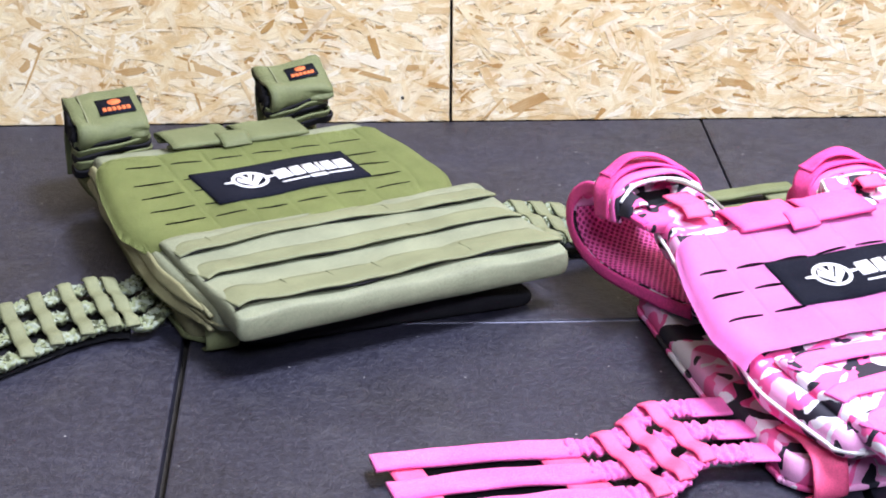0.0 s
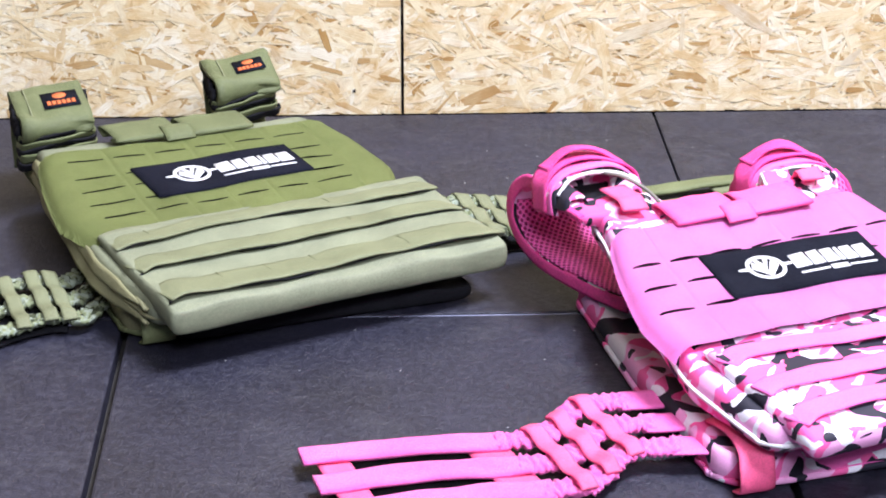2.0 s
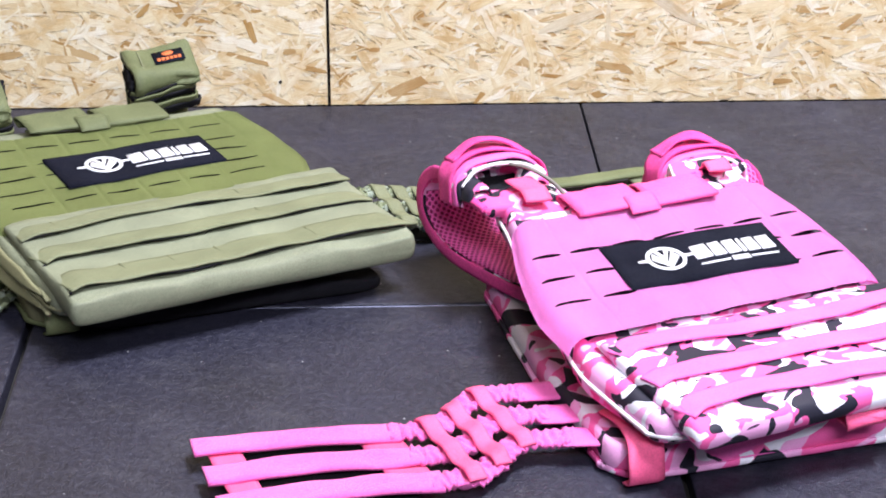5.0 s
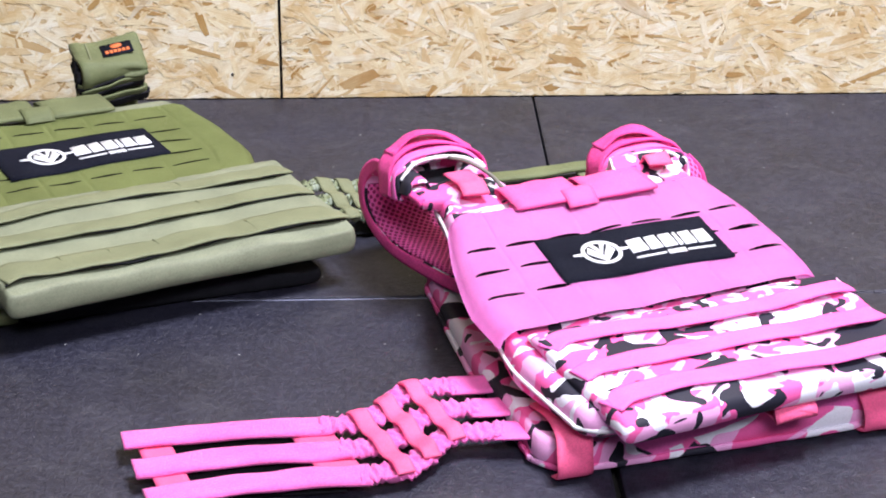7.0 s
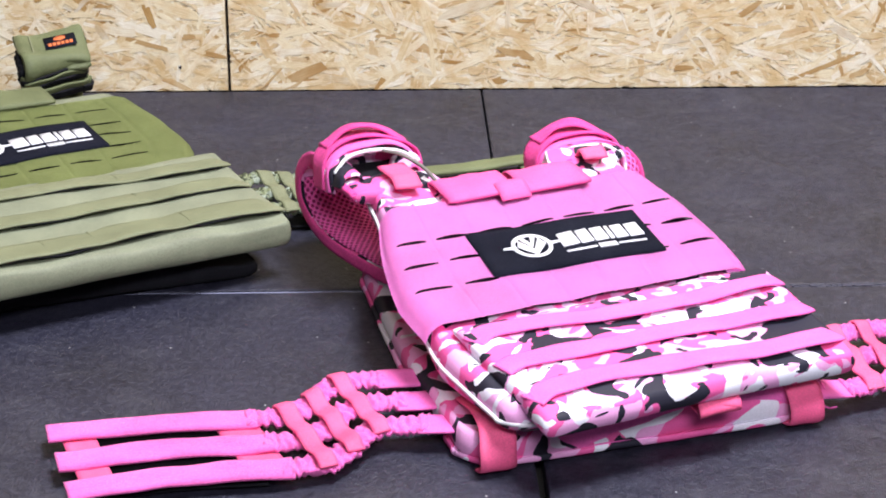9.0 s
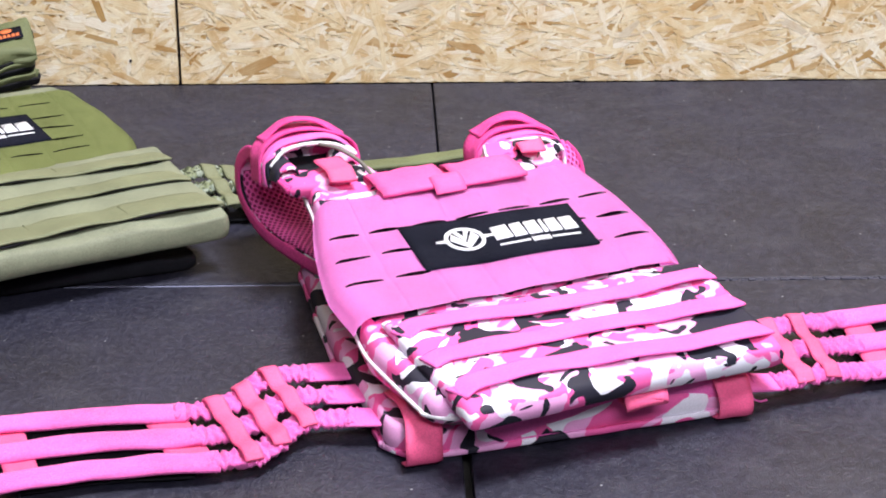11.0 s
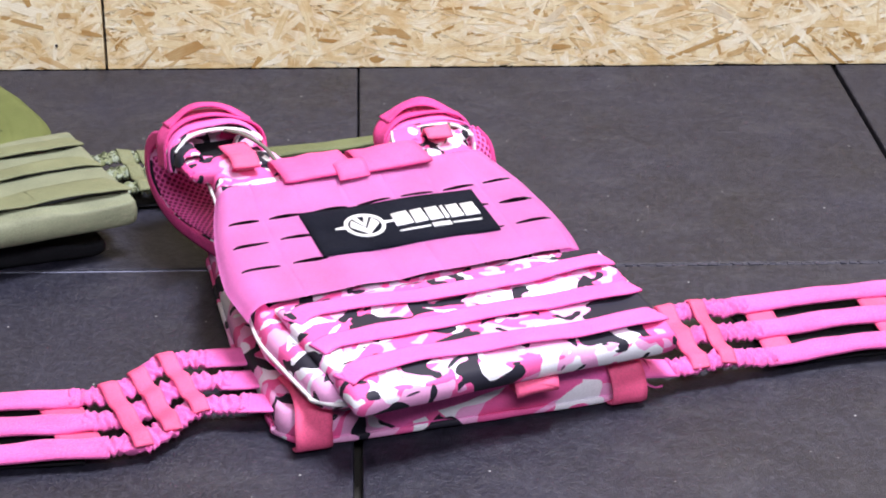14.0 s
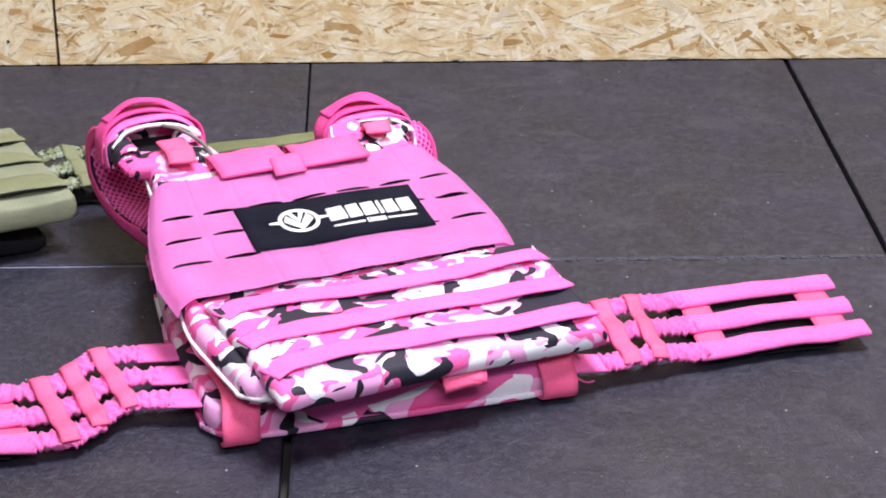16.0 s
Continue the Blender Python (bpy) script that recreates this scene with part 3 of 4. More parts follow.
def shoulder_pad(parent, path, pad_mat, mesh_mat, bind_mat, seed):
    """Padded strap that rises from the back panel and curls forward, lined with mesh on its inner side."""
    side = (1, 0.0, 0)
    outer = part("shoulder_pad", ribbon(path, side, 0.066, 0.011, 70, 0, 0.0, 0.003, 8, seed), pad_mat, parent)
    line = spline(path, 40)
    inner = []
    for k in range(2, 27):
        t = (line[min(k + 1, 40)] - line[k - 1]).normalized()
        inner.append(line[k] + Vector((1, 0, 0)).cross(t) * 0.0062)
    part("pad_lining", ribbon(inner[::3], side, 0.061, 0.002, 48, 0, 0, 0.002, 8, seed), mesh_mat, outer, "spacer mesh lining with small holes")
    for s in (-1, 1):
        edge = [p + Vector((s * 0.033, 0, 0)) for p in line[1::4]]
        part("binding", ribbon(edge, (1, 0, 0), 0.0022, 0.0112, 60, 0, 0, 0, 4, seed), bind_mat, outer)
    return outer


def curled_shoulder(parent, path, c, z, mats, seed):
    """Pink strap end: bands arching over a tunnel of folded padding, a flat webbing tab and a pull cord. c: middle of the wrap; z: its height."""
    cu, cv = c
    cord, half, tab_in, side_pad = mats["extra"]
    shoulder_pad(parent, path, mats["pad"], mats["mesh"], mats["deep"], seed)

    def arch(h, rise, v, base, lean=0.0):
        return [(cu - h, v - 0.006, z + base - 0.014), (cu - h * 0.98, v - 0.001, z + base + rise * 0.35), (cu - h * 0.6, v + 0.004, z + base + rise * 0.88), (cu, v + 0.005, z + base + rise + lean * 0.3), (cu + h * 0.55, v + 0.001, z + base + rise * 0.9 + lean), (cu + h * 0.95, v - 0.007, z + base + rise * 0.4 + lean), (cu + h, v - 0.014, z + base - 0.012)]
    part("wrap_band", ribbon(arch(half, 0.022, cv + 0.006, 0.0), (0, 1, -0.12), 0.026, 0.0026, 56, 0, 0, 0.003, 8, seed), mats["deep"], parent)
    part("wrap_band", ribbon(arch(half * 0.96, 0.0195, cv - 0.002, 0.0), (0, 1, -0.05), 0.026, 0.0024, 56, 0, 0, 0.003, 8, seed + 3), mats["strap"], parent)
    part("wrap_band", ribbon(arch(half * 0.91, 0.0165, cv - 0.004, 0.0), (0, 1, -0.05), 0.03, 0.0024, 56, 0, 0, 0.004, 8, seed + 5), mats["pad"], parent)
    part("wrap_lip", ribbon(arch(half * 0.915, 0.0175, cv - 0.02, 0.0)[1:-1], (0, 1, -0.1), 0.0035, 0.0028, 56, 0, 0, 0.0015, 4, seed), mats["bind"], parent, "white binding along the strap's edge")
    # velcro tail lying on the wrap
    part("wrap_tail", ribbon([(cu - half * 0.82, cv + 0.012, z + 0.0175), (cu - half * 0.3, cv + 0.014, z + 0.0265), (cu + half * 0.3, cv + 0.011, z + 0.0265), (cu + half * 0.86, cv, z + 0.0155)], (0.1, 1, -0.1), 0.018, 0.0024, 30, 0, 0, 0.004, 6, seed + 2), mats["mesh_plain"], parent)
    # folds at the mouth of the tunnel
    for k, (a, w, wide) in enumerate(((-0.66, 0.003, 0.03), (0.45 if side_pad else 0.62, 0.002, 0.026))):
        u = cu + a * half
        part("folded_layer", ribbon([(u - 0.011, cv - 0.026, z - 0.004), (u - 0.006, cv - 0.023, z + w + 0.004), (u + 0.004, cv - 0.024, z + w + 0.005), (u + 0.010, cv - 0.026, z - 0.003)], (0, 1, 0.1), wide, 0.003, 36, 0, 0, 0.003, 6, seed + 8 + k), mats["pad"], parent)
    # black cushion in the tunnel, its colour standing in for the hollow's shade
    hole = smooth_outline([(cu - half * 0.6, cv - 0.03), (cu + half * 0.6, cv - 0.03), (cu + half * 0.6, cv + 0.016), (cu - half * 0.6, cv + 0.016)], 4, 0.3)
    part("inner_pad_or_shade", cushion(hole, lambda u, v: z - 0.001, lambda u, v: z - 0.014, 0.004, 5, None, 0.002, seed), BLACK, parent)
    # puffed front strap that runs down to the carrier
    f0 = Vector((cu - 0.003, cv - 0.024, z - 0.004))
    f1 = Vector((cu - 0.003, 0.312, mats["top"](cu, 0.312) - 0.003))
    broad = half * (1.25 if side_pad else 1.6)
    run = [f0, f0.lerp(f1, 0.35) + Vector((0, 0, 0.002)), f0.lerp(f1, 0.7) + Vector((0, 0, 0.001)), f1]
    strap = part("front_strap", ribbon(run, (1, 0, 0), broad, 0.008, 44, 0, 0.005, 0.003, 12, seed + 7), mats["pad"], parent)
    for s in (-1, 1):
        part("rolled_edge", ribbon([p + Vector((s * broad * 0.49, 0.002, 0.0005)) for p in run], (1, 0, 0.2), 0.006, 0.006, 30, 0, 0, 0.0015, 6, seed + s), mats["deep"] if s < 0 else mats["bind"], strap)
    tab = [f0.lerp(f1, q) + Vector((tab_in - 0.002 * q, 0, 0.0125 - 0.001 * q)) for q in (0.15, 0.45, 0.72, 0.98)] + [f1 + Vector((tab_in - 0.003, -0.012, 0.007))]
    part("webbing_tab", ribbon(tab, (1, 0.1, 0), 0.023, 0.0022, 24, 0, 0, 0.0008, 6, seed), mats["tab"], parent, "coral webbing tab")
    part("pull_cord", ribbon([(cu + u, cv + v, z + w) for u, v, w in cord], (1, 0, 0), 0.003, 0.003, 24, across=2), STEEL, parent, "thin dark grey pull cord")
    if side_pad:
        pad = part("side_pad", ribbon(side_pad, (1, 0.3, 0), 0.024, 0.009, 40, 0, 0.001, 0.002, 8, seed + 4), mats["mesh"], parent, "pink spacer mesh pad")
        for s in (-1, 1):
            part("binding", ribbon([Vector(p) + Vector((s * 0.012, s * 0.0035, 0)) for p in side_pad], (1, 0.3, 0), 0.003, 0.0105, 40, 0, 0, 0, 4, seed), mats["deep"], pad)


def boxed_shoulder(parent, path, c, z, mats, seed):
    """Olive strap end: a padded cover folded back over itself, with layers tucked under its lip and a small woven tag. c, z: middle of the lip."""
    cu, cv = c
    turn, wide, deep, slope, shear = mats["extra"]
    part("shoulder_pad", ribbon(path, (1, 0, 0), 0.06, 0.012, 50, 0, 0.0, 0.003, 8, seed), mats["pad"], parent)
    ca, sa = math.cos(turn), math.sin(turn)

    def at(a, b, w):
        a, b = a * wide, b * deep
        return Vector((cu + a * ca - b * sa + shear * b, cv + a * sa + b * ca, z + slope * b + w))
    side = (ca, sa, 0)
    core = smooth_outline([tuple(at(a, b, 0).xy) for a, b in ((-0.5, 0.06), (0.5, 0.06), (0.5, 0.95), (-0.5, 0.95))], 4, 0.12)
    part("inner_pad_or_shade", cushion(core, lambda u, v: z - 0.003 + slope * (v - cv), lambda u, v: z - 0.034, 0.004, 6, None, 0.004, seed), mats["pad"], parent)
    cover = [at(0, b, w) for b, w in ((0.06, -0.011), (-0.03, -0.008), (-0.05, -0.002), (0.02, 0.003), (0.3, 0.005), (0.6, 0.005), (0.86, 0.004), (0.98, -0.004), (1.02, -0.018), (1.03, -0.05), (1.0, -0.075))]
    shell = part("strap_cover", ribbon(cover, side, wide, 0.006, 80, 0, 0.0, 0.0035, 10, seed), mats["strap"], parent)
    part("cover_seam", ribbon([at(-0.32, b, w) for b, w in ((-0.03, 0.0035), (0.1, 0.0072), (0.3, 0.0086), (0.6, 0.0086), (0.85, 0.0076))], side, 0.0016, 0.0012, 24, across=2), mats["stitch"], shell)
    # olive layers tucked under the lip; black strips painted for the shade between
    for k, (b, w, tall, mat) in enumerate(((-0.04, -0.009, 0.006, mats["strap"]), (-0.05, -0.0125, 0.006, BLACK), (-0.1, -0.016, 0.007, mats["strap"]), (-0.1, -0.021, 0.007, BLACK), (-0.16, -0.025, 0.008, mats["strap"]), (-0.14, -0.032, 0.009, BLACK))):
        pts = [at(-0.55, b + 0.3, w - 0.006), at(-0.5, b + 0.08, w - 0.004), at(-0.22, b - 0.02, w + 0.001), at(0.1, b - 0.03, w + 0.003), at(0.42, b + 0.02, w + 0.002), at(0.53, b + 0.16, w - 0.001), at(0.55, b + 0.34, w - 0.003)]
        part("layer_or_gap_shade", ribbon(pts, (0, -0.55, 1), tall, 0.0022, 44, 0, 0, 0.004, 6, seed + k), mat, parent)
    for s, b0, b1 in ((-1, 0.1, 0.72), (1, 0.3, 0.82)):
        part("hook_strip", ribbon([at(s * 0.52, b0 + (b1 - b0) * q, w) for q, w in ((0.0, -0.012), (0.3, -0.006), (0.7, -0.006), (1.0, -0.013))], (0, 0, 1), 0.02, 0.005, 40, 0.0012, 0, 0.003, 5, seed + s), BLACK, parent, "fuzzy black hook strip")

    # small woven tag
    def put(a, b, w=0.0):
        return at(a, b, 0.0092 + w)
    bm = bmesh.new()
    flat_shape(bm, [(-0.12, 0.13), (0.4, 0.13), (0.4, 0.56), (-0.12, 0.56)], put, 0.0008)
    tag = part("woven_tag", bm, NAVY, shell, "small dark navy tag with an orange emblem")
    bm = bmesh.new()
    flat_shape(bm, [(0.14 + 0.1 * math.cos(k * math.pi / 8), 0.44 + 0.075 * math.sin(k * math.pi / 8)) for k in range(16)], lambda a, b: put(a, b, 0.0009))
    part("tag_emblem", bm, ORANGE, tag, "orange embroidered oval")
    for k in range(6):
        bm = bmesh.new()
        x = -0.065 + 0.07 * k
        flat_shape(bm, [(x, 0.2), (x + 0.054, 0.2), (x + 0.054, 0.3), (x, 0.3)], lambda a, b: put(a, b, 0.0009))
        part("tag_block", bm, ORANGE, tag)


def build_vest(name, m, label, half, top, look_, over, seed):
    root = thing(name, m, label, "weight vest", "weighted vests on the floor")
    front_mat, panel_mat, strap_mat, bind_mat = look_["body"], look_["panel"], look_["strap"], look_["bind"]
    top_half = look_["top_half"]
    # back panel lying on the floor
    lift = look_["back_in"]
    back = smooth_outline([(-0.152, 0.052 + lift * 0.3), (0.118, 0.012 + lift), (0.136, 0.12), (0.122, 0.29), (0.1, 0.36), (-0.1, 0.37), (-0.118, 0.29), (-0.142, 0.17)], 6, 0.2)
    bp = part("back_panel", cushion(back, lambda u, v: look_["back_top"] + 0.006 * math.sin(u * 30 + 1), lambda u, v: 0.0005, 0.008, 10, (0, 0.19), 0.003, seed), look_["back"], root)
    rim = [Vector((p.x, p.y, 0.005)) for p in back[::3]]
    part("piping", ribbon(rim + [rim[0], rim[1]], (0, 0, 1), 0.005, 0.004, 200, 0, 0, 0.001, 4, seed), look_["edge"], bp)
    # front carrier
    bh, bs, ps = look_["body_half"], look_["body_shift"], look_["pouch_shift"]
    body = [p + Vector((bs * max(0.0, 1 - p.y / 0.3), 0)) for p in vest_outline(bh, top_half, 0.028, ps - half - 0.003 - bs, ps + half + 0.001 - bs, look_["crown"])]
    fb = part("front_body", cushion(body, lambda u, v: top(u, v) - 0.003, lambda u, v: top(u, v) - 0.034 + 0.012 * max(0, 0.12 - v) / 0.12, 0.008, 14, (0, 0.17), 0.002, seed + 1), front_mat, root)
    rim = [Vector((p.x * 1.006, p.y, top(p.x, p.y) - 0.018)) for p in body[::3]]
    part("piping", ribbon(rim + [rim[0], rim[1]], (0, 0, 1), 0.003, 0.003, 240, 0, 0, 0.001, 4, seed), bind_mat, fb)
    for k in range(look_["side_layers"]):
        drop, out = 0.012 + 0.011 * k, 1.008 + 0.014 * k
        rim = [Vector((p.x * out, p.y, top(p.x, p.y) - drop)) for p in body if p.x < -0.05 and 0.03 < p.y < 0.29][::3]
        part("side_layer", ribbon(rim, (0.5, 0.1, 1), 0.011, 0.0035, 90, 0, 0.001, 0.003, 6, seed + k, taper=lambda f: min(1.0, 0.3 + 5 * f, 0.2 + 6 * (1 - f))), KHAKI, fb, "tan khaki edge of a folded layer")
    # black sheet added under the panel to paint the shade inside its slots
    part("slot_shade_sheet", slotted_panel(bh - 0.004, top_half - 0.003, look_["panel_low"] + 0.004, 0.281, lambda u, v: top(u, v) - 0.0012, [], 0.037, 0.028, shift=bs, tuck=look_["tuck"] * 1.8), BLACK, root)
    pan = part("slotted_panel", slotted_panel(bh + 0.002, top_half + 0.003, look_["panel_low"], 0.286, lambda u, v: top(u, v) + 0.0022, look_["rows"], 0.037, 0.028, shift=bs, gap=look_["slot"], first=look_["first"], gape=look_["gape"], tuck=look_["tuck"]), panel_mat, root, look_["panel_label"])
    # pouch on the lower front
    pt = look_["pouch_top"]
    po = smooth_outline([(ps - half - 0.002 + look_["corner_in"], 0.0), (ps + half + 0.002, 0.0), (ps + half + 0.001, pt), (ps - half - 0.001, pt)], 5, 0.035)
    def ptop(u, v):
        return top(u, v) + 0.003 + 0.004 * min(1, v / 0.02) * min(1, max(0, (pt - v)) / 0.012) + 0.0012 * math.sin(u * 23 + v * 40 + seed)
    pouch = part("pouch", cushion(po, ptop, lambda u, v: top(u, v) - look_["deep"] + 0.1 * v, look_["pouch_round"], 12, (ps, 0.064), 0.0022, seed + 3), look_["pouch"], root, look_["pouch_label"])
    for v, wide in look_["pouch_straps"]:
        lo = look_["corner_in"] * max(0.0, 1 - v / pt)
        pts = [(ps - half + 0.001 + lo, v - 0.002, ptop(ps - half + 0.003, v) - 0.0012)] + [(u + ps, v - 0.03 * u * look_["strap_slope"] + 0.0025 * math.sin(u * 26 + v * 90 + seed), ptop(u, v) + 0.0012 + 0.0014 * abs(math.sin(u * 38 + seed))) for u in np.linspace(-half + 0.016 + lo, half - 0.016, 12)] + [(ps + half - 0.001, v + 0.002, ptop(ps + half - 0.003, v) - 0.0012)]
        st = part("pouch_strap", ribbon(pts, (0, 1, look_["strap_tilt"]), wide, 0.0022, 110, 0, 0.0006, 0.0012, 8, seed + v * 50), look_["pouch_strap"], pouch)
        # thin black ribbon painted in as the shade below the strap's lower edge
        if look_["shade_line"]:
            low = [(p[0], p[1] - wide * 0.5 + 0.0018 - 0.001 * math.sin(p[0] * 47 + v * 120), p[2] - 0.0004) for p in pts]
            part("strap_shade_line", ribbon(low, (0, 1, 0), 0.0018, 0.0016, 110, 0, 0, 0.0014, 4, seed + v * 31), BLACK, st, "thin black strip painted for the shade under the strap")
        if look_["stitch"]:
            for u in (-0.1, -0.06, -0.02, 0.02, 0.06, 0.1):
                uu = u + 0.012 * math.sin(v * 300)
                z = ptop(uu, v) + 0.0032
                part("bar_tack", ribbon([(uu, v - wide * 0.36, z - 0.0012), (uu + 0.001, v, z - 0.0006), (uu, v + wide * 0.4, z - 0.001)], (1, 0, 0), 0.0012, 0.0008, 6, across=2), look_["stitch"], st)
    # neck closure: two folded flaps and a tab
    for u0, u1, tilt in ((-0.064, -0.004, 0.0), (0.002, 0.062, -0.004)):
        um = (u0 + u1) / 2
        tilt += look_["neck_in"]
        z = top(um, 0.285)
        pts = [(um, 0.286 + tilt, z + 0.003), (um, 0.274 + tilt, z + 0.0045), (um, 0.272 + tilt, z + 0.007), (um, 0.288 + tilt, z + 0.0085), (um, 0.306 + tilt, z + 0.0085), (um, 0.312 + tilt, z + 0.005), (um, 0.302 + tilt, z + 0.0015)]
        part("neck_flap", ribbon(pts, (1, 0.0, 0.0), u1 - u0, 0.003, 44, 0, 0, 0.0014, 8, seed + u0), look_["neck"], root)
    z = top(0, 0.28)
    part("neck_tab", ribbon([(-0.008, 0.262 + look_["neck_in"], z + 0.005), (-0.008, 0.266 + look_["neck_in"], z + 0.0085), (-0.007, 0.276 + look_["neck_in"], z + 0.0115), (-0.006, 0.286 + look_["neck_in"], z + 0.01)], (1, 0.05, 0), 0.027, 0.003, 20, 0, 0, 0.0005, 6, seed), look_["neck"], root)
    # patch
    pu, pv = look_["patch"]
    slope = look_["patch_turn"]
    def place(a, b):
        u, v = pu + a - b * slope, pv + b + a * slope
        return Vector((u, v, top(u, v) + 0.0046 + 0.0006 * math.sin(u * 60)))
    logo_patch(root, place, *look_["patch_half"])
    # shoulders
    for k, (path, c, z, extra) in enumerate(over):
        mats = dict(pad=look_["pad"], mesh=look_["mesh"], mesh_plain=look_["wrap"], strap=strap_mat, bind=bind_mat, loop=look_["loop"], tab=look_["loop"], deep=look_["deep_mat"], top=top, stitch=look_["stitch"], extra=extra)
        if look_["boxed"]:
            boxed_shoulder(root, path, c, z, mats, seed + k * 2)
        else:
            curled_shoulder(root, path, c, z, mats, seed + k * 2)
    # webbing loops round the lower edge of the back panel
    zt = look_["back_top"] + 0.006
    for u, v, lean in look_["loops"]:
        part("edge_loop", ribbon([(u + lean, v + 0.06, zt - 0.004), (u + lean * 0.8, v + 0.03, zt + 0.002), (u + lean * 0.4, v + 0.006, zt), (u, v - 0.006, zt * 0.62), (u, v - 0.007, 0.007), (u + 0.001, v + 0.004, 0.002)], (1, -0.14, 0), 0.027, 0.0028, 40, 0, 0, 0.0008, 6, seed + u), look_["loop"], root)
    part("fold_flap", cushion(smooth_outline(look_["flap"], 4, 0.1), lambda u, v: look_["flap_top"] + 0.003 * math.sin(u * 40), lambda u, v: 0.002, 0.004, 6, None, 0.003, seed), look_["inner"], root)
    if not look_["boxed"]:
        part("pull_loop", ribbon([(0.03, 0.06, zt + 0.01), (0.024, 0.012, zt + 0.012), (0.02, 0.001, zt + 0.009), (0.022, 0.005, zt + 0.003), (0.028, 0.05, zt + 0.002)], (1, -0.1, 0), 0.032, 0.0028, 30, 0, 0, 0.001, 6, seed), look_["loop"], root)
    return root


def pink_top(u, v):
    return 0.058 + 0.05 * v + 0.30 * v * v - 0.02 * u


def green_top(u, v):
    return 0.05 + 0.06 * v + 0.12 * v * v - 0.01 * u - 10 * max(0.0, v - 0.29) ** 2


pink_look = dict(body=PINK_CAMO, panel=PINK_PANEL, strap=PINK, bind=WHITE_BIND, back=PINK_BACK_CAMO, back_top=0.026, rows=[0.177, 0.207, 0.238], first=0.0, gape=0.0014, top_half=0.112, crown=0.335, tuck=0.006, corner_in=0.012, pouch_round=0.007, side_layers=0, shade_line=False, neck_in=0.0, panel_label="plain pink laser-cut panel with rows of slots",
                 pouch=PINK_CAMO, pouch_label="pink, white and black camouflage pouch", deep=0.014, pouch_straps=[(0.1025, 0.019), (0.064, 0.02), (0.025, 0.021)], pouch_strap=PINK, stitch=None, strap_tilt=0.0, strap_slope=1.0, pouch_top=0.129, panel_low=0.134,
                 patch=(0.0045, 0.2025), patch_half=(0.0735, 0.0285), patch_turn=-0.03, pad=PINK_CAMO, mesh=PINK_MESH, loop=CORAL, edge=PINK_BACK_CAMO, wrap=PINK_DEEP, deep_mat=PINK_DEEP, neck=PINK_NECK, inner=PINK, boxed=False, flap=[(-0.09, 0.042), (0.112, 0.016), (0.115, 0.1), (-0.09, 0.13)], flap_top=0.033, loops=[(-0.134, 0.047, 0.012), (0.1, 0.012, 0.0)], body_half=0.137, back_in=0.0, body_shift=-0.008, pouch_shift=0.003, slot=0.0008)
pink_over = [
    ([(-0.066, 0.27, 0.036), (-0.078, 0.335, 0.03), (-0.089, 0.395, 0.032), (-0.094, 0.43, 0.05), (-0.094, 0.434, 0.077), (-0.092, 0.41, 0.099), (-0.092, 0.378, 0.103)], (-0.091, 0.373), 0.102,
     ([(0.006, -0.02, 0.0185), (0.018, -0.032, 0.017), (0.03, -0.05, 0.01), (0.034, -0.075, 0.001)], 0.041, 0.012, None)),
    ([(0.08, 0.27, 0.034), (0.093, 0.33, 0.028), (0.104, 0.375, 0.03), (0.108, 0.4, 0.045), (0.106, 0.398, 0.06), (0.1, 0.378, 0.076), (0.097, 0.352, 0.08)], (0.095, 0.356), 0.081,
     ([(0.014, -0.02, 0.0185), (0.008, -0.034, 0.018), (-0.004, -0.05, 0.014)], 0.039, -0.004, [(0.13, 0.318, 0.03), (0.136, 0.326, 0.052), (0.136, 0.336, 0.072), (0.128, 0.346, 0.084)]))]
PINK_VEST = build_vest("weight_vest", pose(0.1089, -0.2798, 0, 0, 0, 23), "pink camouflage weighted vest lying on black rubber tiles", 0.132, pink_top, pink_look, pink_over, 1.0)

green_look = dict(body=SAGE, panel=OLIVE_PANEL, strap=OLIVE, bind=KHAKI, back=KHAKI, back_top=0.026, rows=[0.166, 0.188, 0.21, 0.234, 0.264], first=0.014, gape=0.0006, top_half=0.128, crown=0.322, tuck=0.016, corner_in=0.0, pouch_round=0.0045, side_layers=2, shade_line=True, neck_in=0.012, panel_label="bright olive laser-cut panel with rows of slots",
                  pouch=SAGE, pouch_label="sage green nylon pouch", deep=0.017, pouch_straps=[(0.119, 0.022), (0.077, 0.025), (0.028, 0.034)], pouch_strap=SAGE_STRAP, stitch=SAGE_STRAP, strap_tilt=-0.09, strap_slope=0.0, pouch_top=0.145, panel_low=0.137,
                  patch=(0.0, 0.211), patch_half=(0.0725, 0.0265), patch_turn=0.04, pad=OLIVE, mesh=OLIVE_MESH, loop=OLIVE, edge=OLIVE, wrap=OLIVE, deep_mat=OLIVE, neck=OLIVE, inner=BLACK, boxed=True, flap=[(-0.115, 0.05), (0.128, 0.014), (0.132, 0.12), (-0.11, 0.14)], flap_top=0.016, loops=[(-0.135, 0.06, 0.01)], body_half=0.147, back_in=0.05, body_shift=-0.01, pouch_shift=0.002, slot=0.0007)
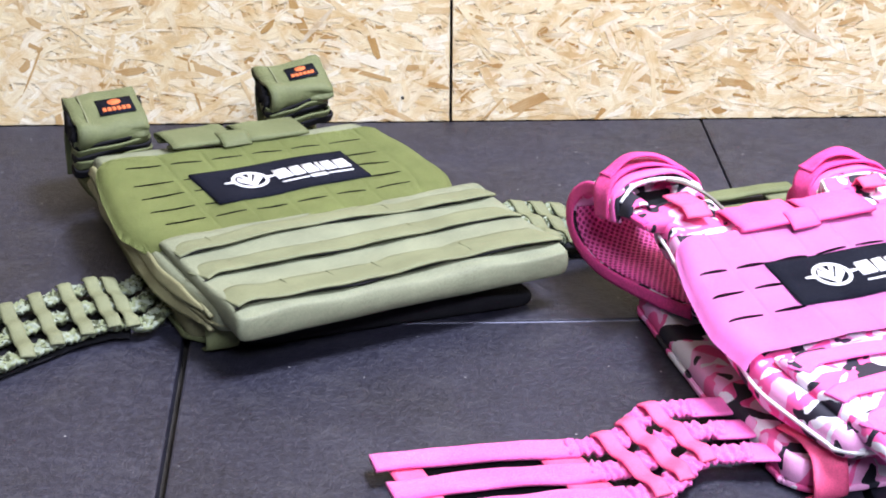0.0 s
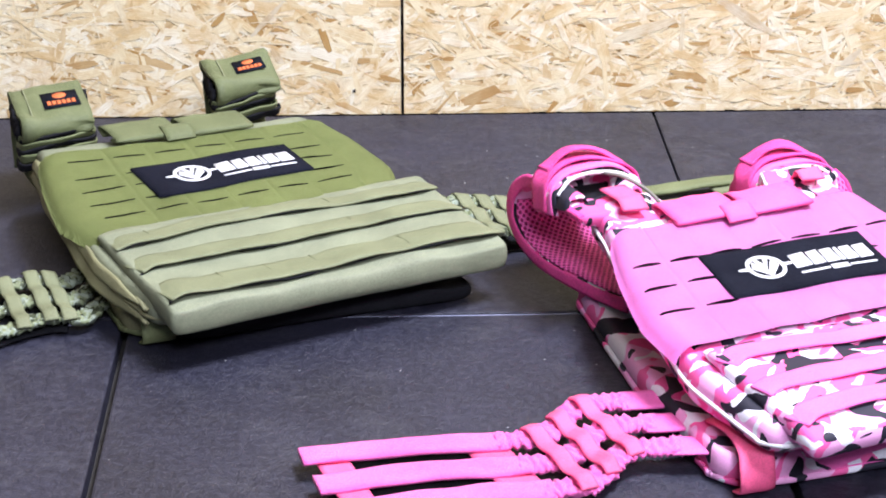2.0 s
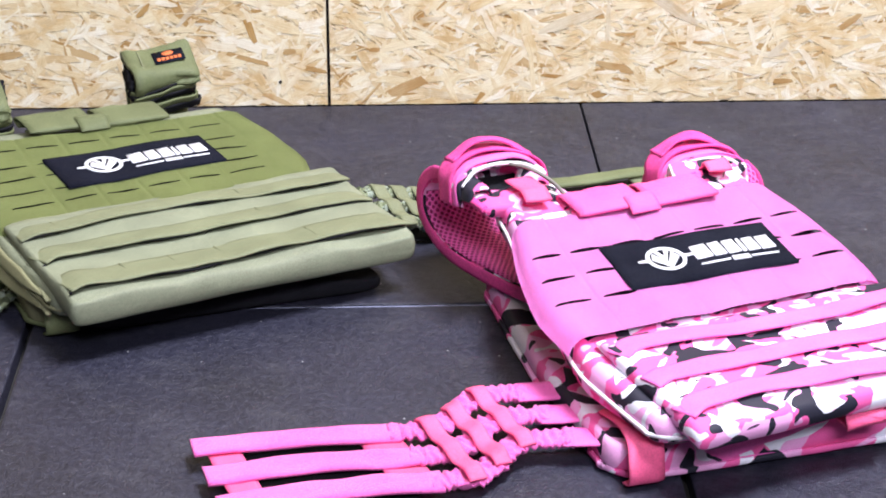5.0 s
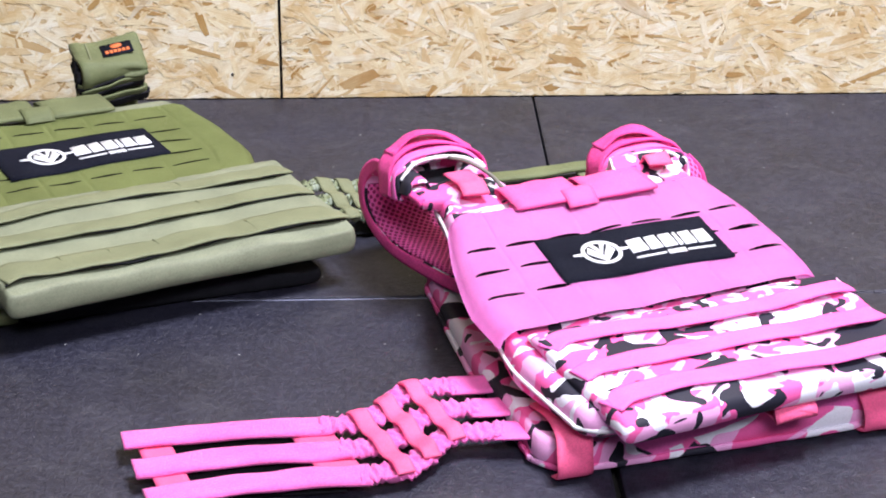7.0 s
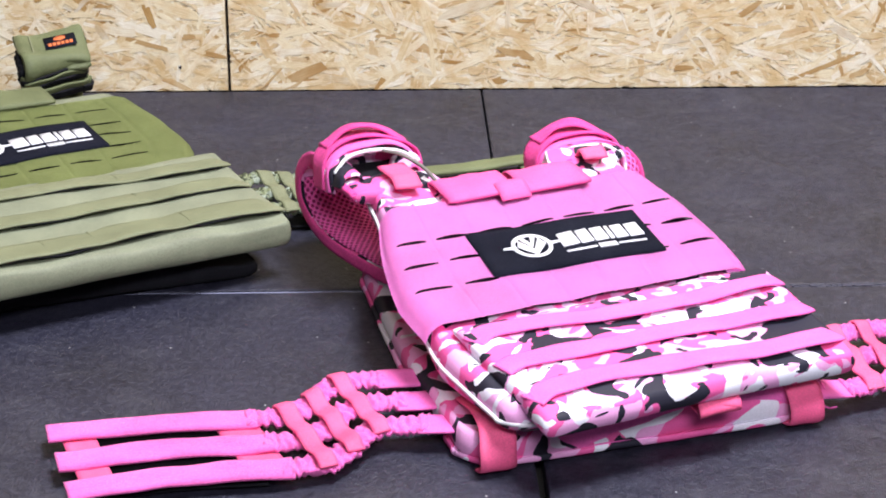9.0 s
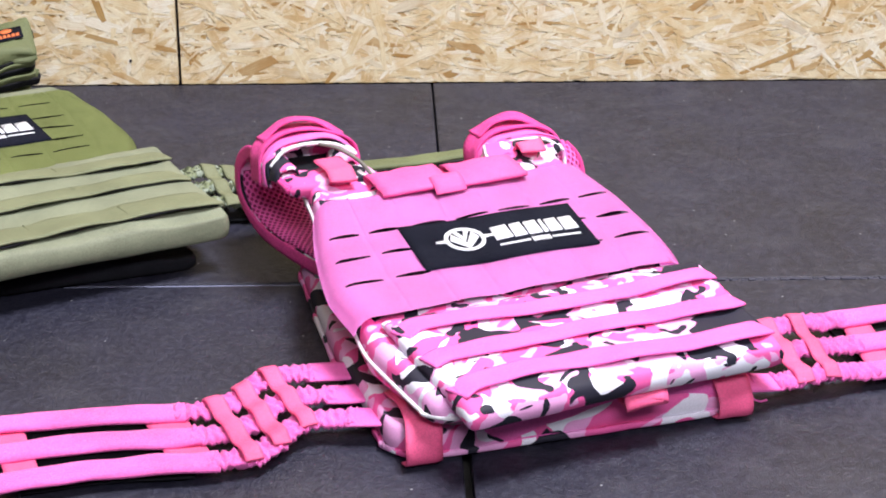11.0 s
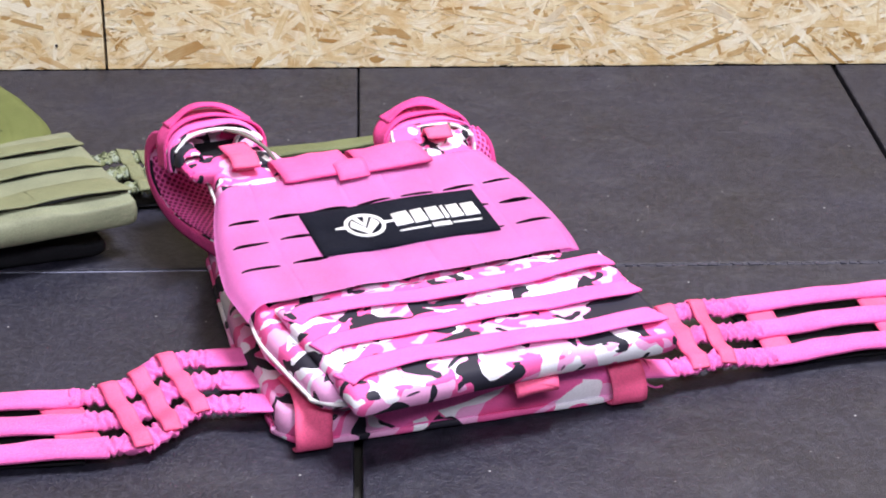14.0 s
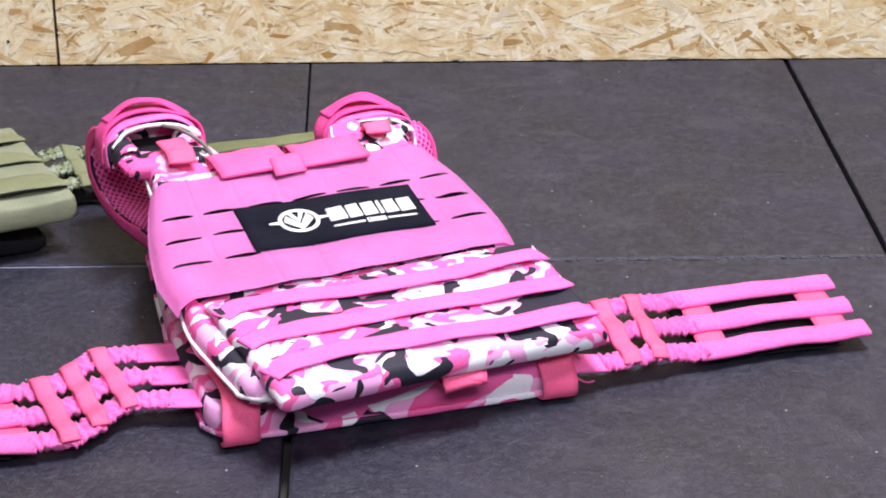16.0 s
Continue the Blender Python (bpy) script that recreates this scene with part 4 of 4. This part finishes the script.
green_over = [
    ([(-0.07, 0.27, 0.018), (-0.074, 0.33, 0.012), (-0.076, 0.38, 0.014), (-0.078, 0.41, 0.03), (-0.078, 0.40, 0.05), (-0.078, 0.38, 0.05)], (-0.096, 0.338), 0.089, (0.07, 0.066, 0.076, 0.07, 0.3)),
    ([(0.08, 0.27, 0.02), (0.092, 0.34, 0.014), (0.104, 0.39, 0.016), (0.11, 0.42, 0.035), (0.112, 0.41, 0.05), (0.112, 0.395, 0.055)], (0.094, 0.36), 0.092, (0.24, 0.066, 0.064, 0.06, 0.5))]
LEAN[:] = [0.008, -0.18, 0.09]
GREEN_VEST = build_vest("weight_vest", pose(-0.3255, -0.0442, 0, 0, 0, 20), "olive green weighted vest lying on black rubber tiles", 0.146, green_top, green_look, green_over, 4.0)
LEAN[:] = [0.0, 0.0, 0.0]

# frayed threads at the corner of the pink back panel
rng = random.Random(5)
for k in range(9):
    u0, v0 = 0.118 + rng.uniform(-0.004, 0.004), 0.02 + rng.uniform(-0.004, 0.03)
    pts = [(u0, v0, 0.02 + rng.uniform(-0.008, 0.012))]
    for j in range(3):
        q = pts[-1]
        pts.append((q[0] + rng.uniform(0.001, 0.006), q[1] + rng.uniform(-0.005, 0.003), max(0.002, q[2] + rng.uniform(-0.007, 0.004))))
    part("frayed_thread", ribbon(pts, (0, 0.3, 1), 0.0016, 0.0014, 10, 0, 0, 0.002, 2, k), PINK, PINK_VEST)

# ---- side belts ----
Z = 0.012
belt(PINK_VEST, [[(-0.105, 0.155 - 0.035 * k, 0.022), (-0.14, 0.164 - 0.037 * k, Z + 0.007), (-0.195, 0.182 - 0.035 * k, Z + 0.004), (-0.235, 0.165 - 0.036 * k, Z), (-0.27, 0.168 - 0.037 * k, Z), (-0.342, 0.192 - 0.038 * k, Z), (-0.411 - 0.004 * k, 0.205 - 0.04 * k, Z + 0.002)] for k in range(3)],
     0.23, 0.655, ((0.335, 0.013), (0.435, 0.014), (0.55, 0.014)), ((0.7, 0.03), (0.95, 0.024)), PINK_TERRY, PINK_TERRY, CORAL, seed=2.0, stub=PINK, backing=BLACK)
belt(PINK_VEST, [[(0.125 - 0.006 * k, 0.105 - 0.04 * k, 0.02), (0.165 - 0.008 * k, 0.097 - 0.039 * k, Z + 0.004), (0.2 - 0.01 * k, 0.09 - 0.038 * k, Z + 0.006), (0.246 - 0.013 * k, 0.09 - 0.039 * k, Z), (0.31 - 0.012 * k, 0.082 - 0.039 * k, Z), (0.378 - 0.01 * k, 0.063 - 0.038 * k, Z + 0.002)] for k in range(3)],
     0.16, 0.6, ((0.3, 0.014), (0.44, 0.013)), ((0.66, 0.024), (0.94, 0.026)), PINK_TERRY, PINK_TERRY, CORAL, seed=5.0, stub=PINK, backing=BLACK)
belt(GREEN_VEST, [[(-0.13, 0.17 - 0.03 * k, 0.02), (-0.165, 0.178 - 0.032 * k, Z), (-0.185, 0.165 - 0.036 * k, Z), (-0.21, 0.172 - 0.037 * k, Z + 0.003), (-0.26, 0.165 - 0.038 * k, Z), (-0.32, 0.142 - 0.04 * k, Z), (-0.42, 0.11 - 0.04 * k, Z)] for k in range(3)],
     0.13, 0.9, ((0.43, 0.012), (0.51, 0.012), (0.59, 0.012), (0.67, 0.012), (0.75, 0.013), (0.84, 0.014)), (), OLIVE, OLIVE_CAMO, SAGE_STRAP, width=0.021, seed=8.0, stub=OLIVE, backing=BLACK, backing_from=0.36)
belt(GREEN_VEST, [[(0.14, 0.17 - 0.036 * k, 0.02), (0.175, 0.183 - 0.036 * k, Z + 0.008), (0.21, 0.176 - 0.036 * k, Z + 0.004), (0.25, 0.168 - 0.036 * k, Z), (0.33, 0.16 - 0.037 * k, Z), (0.455, 0.15 - 0.037 * k, Z)] for k in range(3)],
     0.1, 0.55, ((0.26, 0.013), (0.36, 0.012), (0.46, 0.012)), ((0.97, 0.024),), OLIVE, OLIVE_CAMO, SAGE_STRAP, width=0.021, seed=11.0, stub=OLIVE, backing=BLACK, backing_from=0.12)
